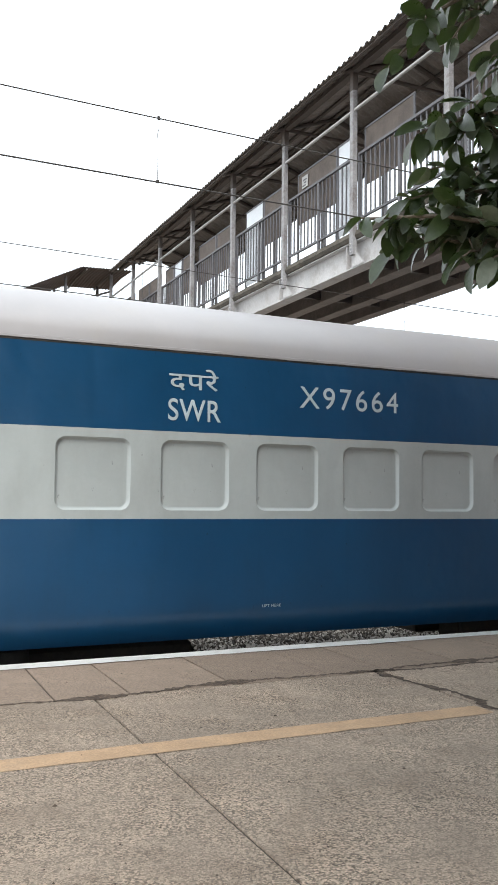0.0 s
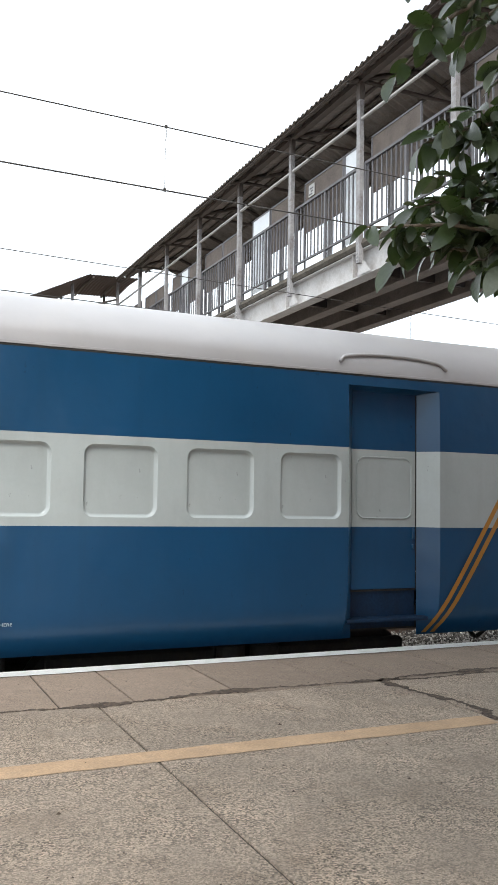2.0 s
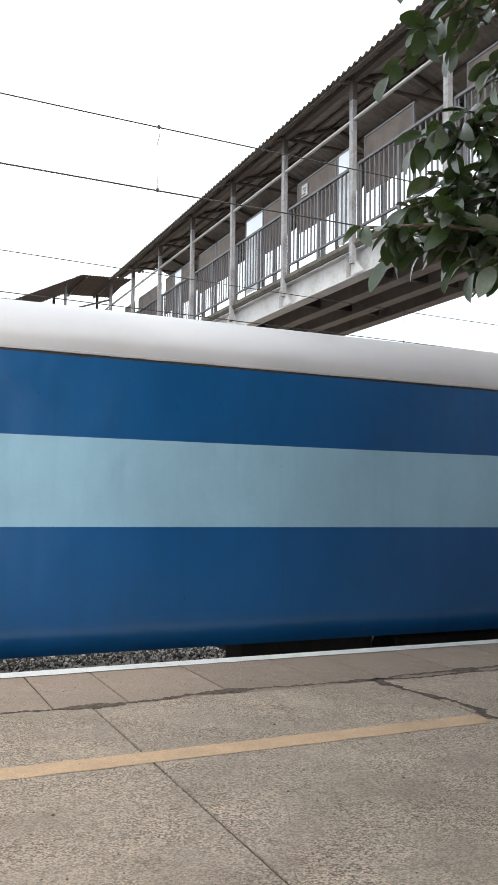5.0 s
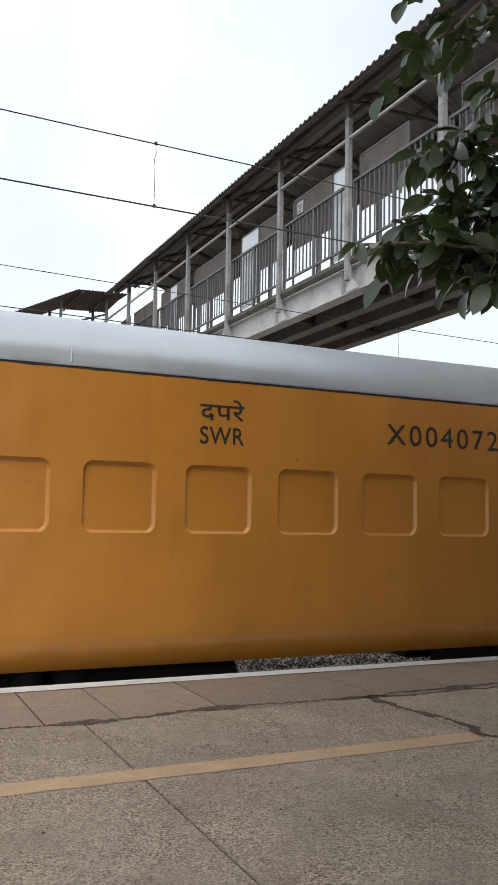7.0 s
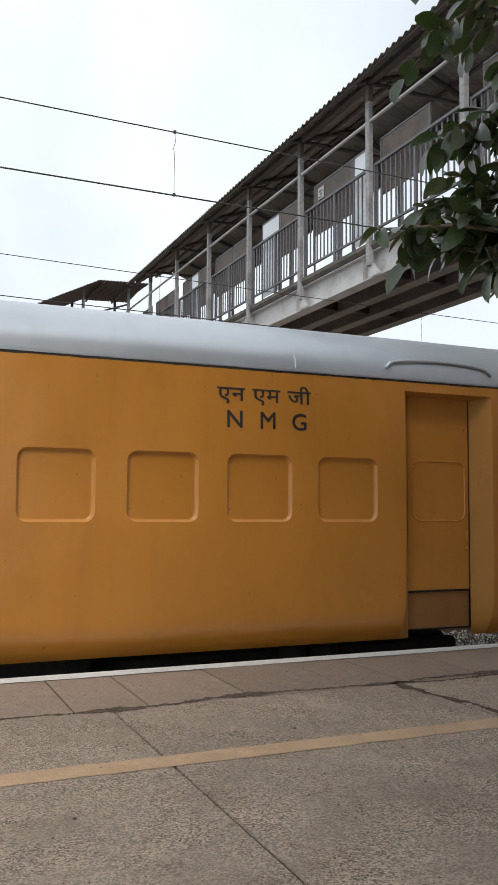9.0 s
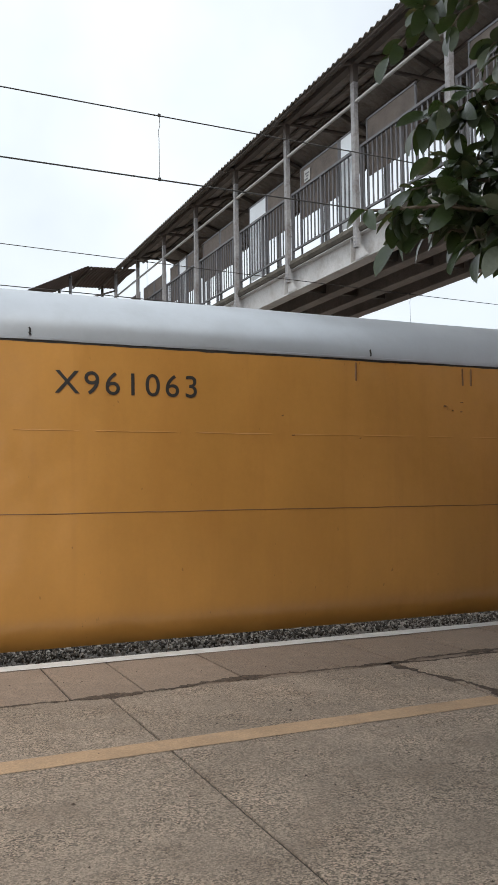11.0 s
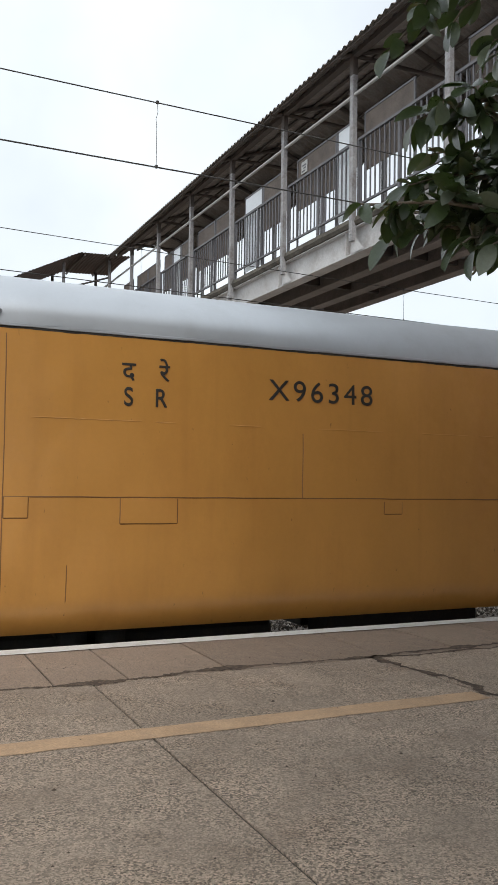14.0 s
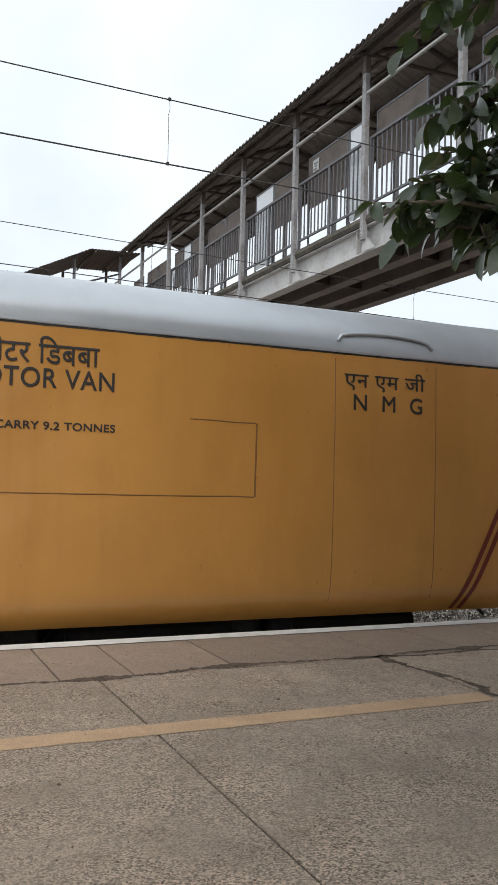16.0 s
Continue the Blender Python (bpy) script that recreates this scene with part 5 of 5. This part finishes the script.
lettering("मोटर \u093fडबबा", 15.8, 16.72, 2.12, 2.34, INK, c, "black painted Devanagari words")
lettering("N  M  G", 19.066, 19.816, 1.92, 2.07, INK, c, "black painted letters N M G")
lettering("एन एम जी", 18.97, 19.85, 2.1, 2.3, INK, c, "black painted Devanagari letters")
emblem(c, 10.009, 0.85, EMBLEM_RED, EMBLEM_CREAM, EMBLEM_GREY)
end_stripes(c, RED, ((0.01, 1.15), (0.18, 1.29)), ((-0.42, -1.62), (-0.31, -1.52)), 1.04)
for x in (8.71, 9.94, 10.04, 11.29, 11.39, 12.61):
    lug(c, x, 2.29, YELLOW_2, 0.17, 0.023, 0.045)
for x in (10.6, 10.87):
    lug(c, x, 1.935, YELLOW_2, 0.27, 0.016, 0.04)
weld(c, 2.651, 18.1, 1.13, 1.12, SEAM, 0.005)
broken_weld(c, 2.85, 15.1, 1.745, YELLOW_2, 7, 0.75)
weld(c, 18.106, 18.106, 1.12, 1.75, SEAM, 0.008)
weld(c, 17.5, 18.1, 1.76, 1.75, SEAM, 0.005)
for x, z0, z1 in ((1.558, 0.2, 2.38), (2.651, 0.2, 2.38), (18.876, 0.2, 2.38), (19.976, 0.2, 2.38), (5.22, 1.13, 1.7), (3.15, 0.2, 0.6)):
    weld(c, x, x, z0, z1, SEAM, 0.004)
for x0, x1, z0, z1 in ((0.27, 0.93, 0.98, 1.66), (10.33, 10.71, 0.83, 1.1), (3.57, 4.05, 0.92, 1.12), (2.66, 2.84, 0.97, 1.13), (6.077, 6.27, 0.99, 1.1), (11.18, 11.36, 1.0, 1.1), (12.08, 12.28, 1.0, 1.08)):
    patch(c, x0, x1, z0, z1, YELLOW_2)
    weld(c, x0, x1, z0, z0, SEAM, 0.007)
    weld(c, x0, x0, z0, z1, SEAM, 0.006)
    weld(c, x1, x1, z0, z1, SEAM, 0.006)
for a, b in ((1.45, 2.6), (18.896, 19.93)):
    drip_rail(c, a, b, ROOF_SILVER)
COACHES.append(c)

# ---------------------------------------------------------------- the tree beside the platform
tree = empty("tree", (2.75, 1.15, 0), "broad-leaved green tree with branches hanging over the platform", "tree")
TOFF = Vector((-2.75, -1.15, 0))
bm = bmesh.new()
tube(bm, [Vector(p) + TOFF for p in ((2.75, 1.15, -0.03), (2.72, 1.2, 0.6), (2.78, 1.22, 1.4), (2.7, 1.3, 2.2), (2.74, 1.25, 3.2), (2.8, 1.2, 4.2))], [0.13, 0.11, 0.1, 0.085, 0.06, 0.02], 12)
trunk = part("trunk", bm, BARK, tree, "slender grey trunk")
LEAVES = [leaf_mesh(0.098, 0.05, 0.35, 0.25, LEAF), leaf_mesh(0.088, 0.046, 0.2, 0.5, LEAF), leaf_mesh(0.076, 0.044, 0.55, 0.1, LEAF), leaf_mesh(0.108, 0.05, 0.3, 0.6, LEAF), leaf_mesh(0.09, 0.048, 0.15, 0.35, LEAF), leaf_mesh(0.088, 0.046, 0.25, 0.4, PALE_LEAF)]
rng = random.Random(11)


def leaf_at(p, d, branch, low=0.55, high=0.98):
    ob = part("leaf", rng.choice(LEAVES), None, branch)
    ob.rotation_mode = "QUATERNION"
    ob.location = p
    ob.rotation_quaternion = d.to_track_quat("X", "Z") @ Euler((rng.uniform(-0.9, 0.9), 0, 0)).to_quaternion()
    s = rng.uniform(low, high)
    ob.scale = (s, s, s)


def shoot(a, b, sag, r0, r1, leaves, start, branch=None, name="branch", label="thin leafy branch"):
    """A twig from a to b, bowed by sag, with leaves set in turn to either side and one at the tip."""
    a, b = Vector(a), Vector(b)
    pts = [a.lerp(b, k / 6) + Vector((0, 0, sag * math.sin(math.pi * k / 6))) + Vector((rng.gauss(0, 0.006), rng.gauss(0, 0.006), rng.gauss(0, 0.005))) * (0 < k < 6) for k in range(7)]
    bm = bmesh.new()
    tube(bm, pts, [r0 + (r1 - r0) * k / 6 for k in range(7)], 6)
    ob = part(name, bm, BARK, branch or tree, label)
    host = branch or ob
    along = (b - a).normalized()
    side = along.cross(Vector((0, 0, 1))).normalized()
    for k in range(leaves):
        f = start + (1 - start) * (k + rng.random() * 0.8) / leaves
        i = min(5, int(f * 6))
        p = pts[i].lerp(pts[i + 1], f * 6 - i)
        turn = (-1) ** k * rng.uniform(0.3, 1.0)
        leaf_at(p, (along * rng.uniform(0.2, 0.9) + side * turn + Vector((0, 0, rng.uniform(-0.75, 0.55)))).normalized(), host)
    leaf_at(pts[-1], (along + Vector((0, 0, rng.uniform(-0.9, -0.2)))).normalized(), host, 0.8, 1.05)
    return ob, pts


def bough(root_z, mid, tip, sag, leaves, shoots, reach, start=0.0, lift=0.0):
    """A limb from the trunk to mid, its leafy end to tip, and short side shoots."""
    root = Vector((2.72, 1.25, root_z)) + TOFF
    bm = bmesh.new()
    m = Vector(mid) + TOFF
    tube(bm, [root, root.lerp(m, 0.5) + Vector((0, 0, 0.08)), m], [0.018, 0.014, 0.009], 7)
    limb = part("limb", bm, BARK, tree, "thin grey limb")
    branch, pts = shoot(m, Vector(tip) + TOFF, sag, 0.008, 0.0025, leaves, start, limb)
    for k in range(shoots):
        f = 0.04 + 0.8 * (k + 0.5) / shoots
        i = min(5, int(f * 6))
        p = pts[i].lerp(pts[i + 1], f * 6 - i)
        q = p + Vector((rng.uniform(-0.9, 0.2), rng.uniform(-1, 1), rng.uniform(-0.7, 0.7) + lift)) * reach
        shoot(p, q, 0.012, 0.003, 0.0016, 5, 0.25, limb, "twig", "")


bough(2.3, (1.52, 1.75, 2.71), (1.2, 1.79, 2.37), 0.015, 15, 2, 0.06)
bough(2.4, (1.62, 1.81, 2.74), (1.41, 1.8, 2.5), 0.0, 10, 2, 0.06, 0.0, 0.4)
bough(2.5, (1.45, 1.78, 2.78), (1.25, 1.76, 2.63), 0.01, 6, 1, 0.05, 0.0, 0.4)
bough(2.1, (1.64, 1.75, 2.56), (1.48, 1.7, 2.38), 0.0, 10, 3, 0.06)
bough(2.1, (1.7, 1.81, 2.42), (1.53, 1.78, 2.3), 0.0, 9, 4, 0.07)
bough(2.0, (1.55, 1.71, 2.29), (1.24, 1.73, 2.17), 0.02, 14, 4, 0.06, 0.0, -0.3)
bough(2.0, (1.58, 1.75, 2.25), (1.39, 1.73, 2.21), 0.01, 9, 3, 0.06, 0.0, -0.2)
bough(1.9, (1.66, 1.83, 2.21), (1.41, 1.83, 2.12), 0.01, 12, 5, 0.08)
bough(1.8, (1.63, 1.8, 2.11), (1.29, 1.83, 2.05), 0.02, 17, 6, 0.08)
bough(1.8, (1.73, 1.92, 2.04), (1.37, 1.96, 2.03), 0.02, 16, 6, 0.09)
bough(1.7, (1.6, 1.76, 2.03), (1.29, 1.78, 1.98), 0.02, 16, 7, 0.08)
bough(1.6, (1.53, 1.69, 1.96), (1.1, 1.76, 1.95), 0.02, 16, 3, 0.06, 0.0, -0.1)
bough(1.6, (1.6, 1.77, 1.97), (1.23, 1.82, 1.9), 0.015, 14, 5, 0.06, 0.0, 0.4)
bough(1.6, (1.56, 1.73, 1.98), (1.36, 1.7, 1.87), 0.0, 10, 4, 0.06, 0.0, 0.5)
bough(1.6, (1.53, 1.7, 1.95), (1.41, 1.64, 1.86), 0.0, 8, 3, 0.06, 0.0, 0.5)
bough(1.7, (1.62, 1.75, 2.0), (1.46, 1.72, 1.95), 0.0, 14, 7, 0.08, 0.0, 0.1)
bough(1.6, (1.6, 1.73, 1.92), (1.42, 1.7, 1.87), 0.0, 10, 4, 0.06, 0.0, 0.3)
bough(1.9, (1.66, 1.75, 2.15), (1.5, 1.72, 2.08), 0.0, 12, 5, 0.07)

# the rest of the crown: unseen leaf masses added to shade the right side
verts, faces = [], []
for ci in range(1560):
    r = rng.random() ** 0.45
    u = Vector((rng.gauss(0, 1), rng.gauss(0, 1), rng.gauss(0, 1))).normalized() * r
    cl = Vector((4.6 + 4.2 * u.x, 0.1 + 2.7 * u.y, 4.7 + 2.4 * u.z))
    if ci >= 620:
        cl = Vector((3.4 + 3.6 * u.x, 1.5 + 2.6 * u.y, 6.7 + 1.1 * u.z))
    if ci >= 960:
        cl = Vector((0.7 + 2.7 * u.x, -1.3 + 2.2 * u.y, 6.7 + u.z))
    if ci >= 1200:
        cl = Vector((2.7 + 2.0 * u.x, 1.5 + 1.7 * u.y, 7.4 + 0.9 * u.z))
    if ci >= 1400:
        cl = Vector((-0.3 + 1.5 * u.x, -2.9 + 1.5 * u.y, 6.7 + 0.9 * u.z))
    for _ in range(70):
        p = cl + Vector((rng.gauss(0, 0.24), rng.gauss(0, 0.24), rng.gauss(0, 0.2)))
        # leaves that would fall inside the camera's view cone are skipped
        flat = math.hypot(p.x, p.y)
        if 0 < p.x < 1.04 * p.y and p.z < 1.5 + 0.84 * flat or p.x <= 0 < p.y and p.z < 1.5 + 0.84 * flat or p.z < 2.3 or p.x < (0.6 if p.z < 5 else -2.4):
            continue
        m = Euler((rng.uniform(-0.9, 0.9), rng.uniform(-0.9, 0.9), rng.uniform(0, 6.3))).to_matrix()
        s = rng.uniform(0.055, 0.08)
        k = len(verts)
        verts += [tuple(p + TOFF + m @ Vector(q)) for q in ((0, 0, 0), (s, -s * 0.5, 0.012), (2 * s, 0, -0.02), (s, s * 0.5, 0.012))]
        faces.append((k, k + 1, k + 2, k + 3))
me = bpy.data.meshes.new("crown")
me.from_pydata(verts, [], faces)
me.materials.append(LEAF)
tagged(part("crown", me, None, tree, "dense broad green leaves, unseen, added overhead for shade"), kind="stuff")
for a in range(7):
    ang = a * 0.9
    bm = bmesh.new()
    z = 2.2 + 0.26 * a
    tube(bm, [Vector(p) + TOFF for p in ((2.73, 1.25, z), (2.9 + 0.9 * math.cos(ang), 0.9 + 0.9 * math.sin(ang) * (0.5 if math.sin(ang) > 0 else 1), z + 0.9), (3.1 + 1.9 * math.cos(ang), 0.8 + 1.8 * math.sin(ang) * (0.2 if math.sin(ang) > 0 else 1), z + 1.6))], [0.05, 0.035, 0.012], 7)
    part("branch", bm, BARK, tree, "spreading grey limb")

# ---------------------------------------------------------------- platform slabs, piece by piece
rng = random.Random(2)
shared = {}
def slab_piece(x0, x1, y0, y1, mat, name, sink=0.0):
    key = (round(x1 - x0, 3), round(y1 - y0, 3), name)
    if key not in shared:
        bm = bmesh.new()
        slab(bm, 0.006, x1 - x0 - 0.006, 0.006, y1 - y0 - 0.006, -0.1, 0, 0.003)
        shared[key] = mesh_of(bm, mat, name)
    part(name, shared[key], None, platform, at=(x0, y0, sink))
for k in range(-10, 18):
    x = 1.36 + 2.14 * k
    slab_piece(x, x + 2.14, 4.12, 5.28, CONCRETE, "slab", rng.uniform(-0.002, 0.0))
    slab_piece(x, x + 2.14, -1.0, 4.12, CONCRETE, "slab", rng.uniform(-0.002, 0.0))
    slab_piece(x, x + 2.14, -9.0, -1.0, CONCRETE, "slab", rng.uniform(-0.002, 0.0))
x = 1.13 - 20 * 0.98
while x < 36:
    for w in (0.48, 0.72, 0.76):
        slab_piece(x, x + w, 5.28, EDGE, COPING, "coping_slab", rng.uniform(-0.003, 0.0))
        x += w


# grit and small stones lying on the platform
rng2 = np.random.default_rng(5)
verts, faces = [], []
for i in range(600):
    x, y = rng2.uniform(-0.5, 6), rng2.uniform(1.8, 6.2)
    s = rng2.uniform(0.002, 0.006) * (2.0 if i % 23 == 0 else 1.0)
    o = [(x + s * a, y + s * b, 0.0005 + s * c) for a, b, c in ((1.2, 0.1, 0), (-0.2, 1, 0), (-1, -0.3, 0), (0.3, -0.9, 0), (0.05, 0.1, 0.8))]
    k = len(verts)
    verts += o
    faces += [(k, k + 1, k + 4), (k + 1, k + 2, k + 4), (k + 2, k + 3, k + 4), (k + 3, k, k + 4)]
me = bpy.data.meshes.new("grit")
me.from_pydata(verts, [], faces)
me.materials.append(TAR)
tagged(part("grit", me, None), "scattered dark grit on the platform", "grit", kind="stuff")

# ---------------------------------------------------------------- what moves: the train draws past towards -x
RUN = [(0.0, 0.0), (0.5, 3.261), (1.0, 6.501), (1.5, 9.707), (2.0, 12.769), (2.5, 15.973), (3.0, 19.195), (3.5, 22.409), (4.0, 25.628), (5.0, 32.083), (5.7, 36.625), (6.5, 41.85),
       (7.0, 45.1), (7.5, 48.316), (8.0, 51.386), (8.5, 54.638), (9.2, 59.222), (9.8, 63.15), (10.4, 67.073), (11.0, 70.991), (11.5, 74.249), (12.0, 77.516), (12.5, 80.797),
       (13.0, 84.07), (13.5, 87.286), (14.0, 90.422), (14.5, 93.727), (15.0, 97.068), (15.5, 100.445), (16.0, 103.845)]


def motions():
    for k, coach in enumerate(COACHES):
        walk(coach, [(t, pose(FIRST + PITCH * k - s, TRACK, RAIL_Z)) for t, s in RUN])
    ts, ss = [t for t, _ in RUN], [s for _, s in RUN]
    spins = [(0.1 * k, float(np.interp(0.1 * k, ts, ss)) / 0.457) for k in range(161)]
    for w, x in WHEELS:
        walk(w, [(t, Matrix.Translation((x, 0, 0.457)) @ Matrix.Rotation(-a, 4, "Y")) for t, a in spins])


motions()
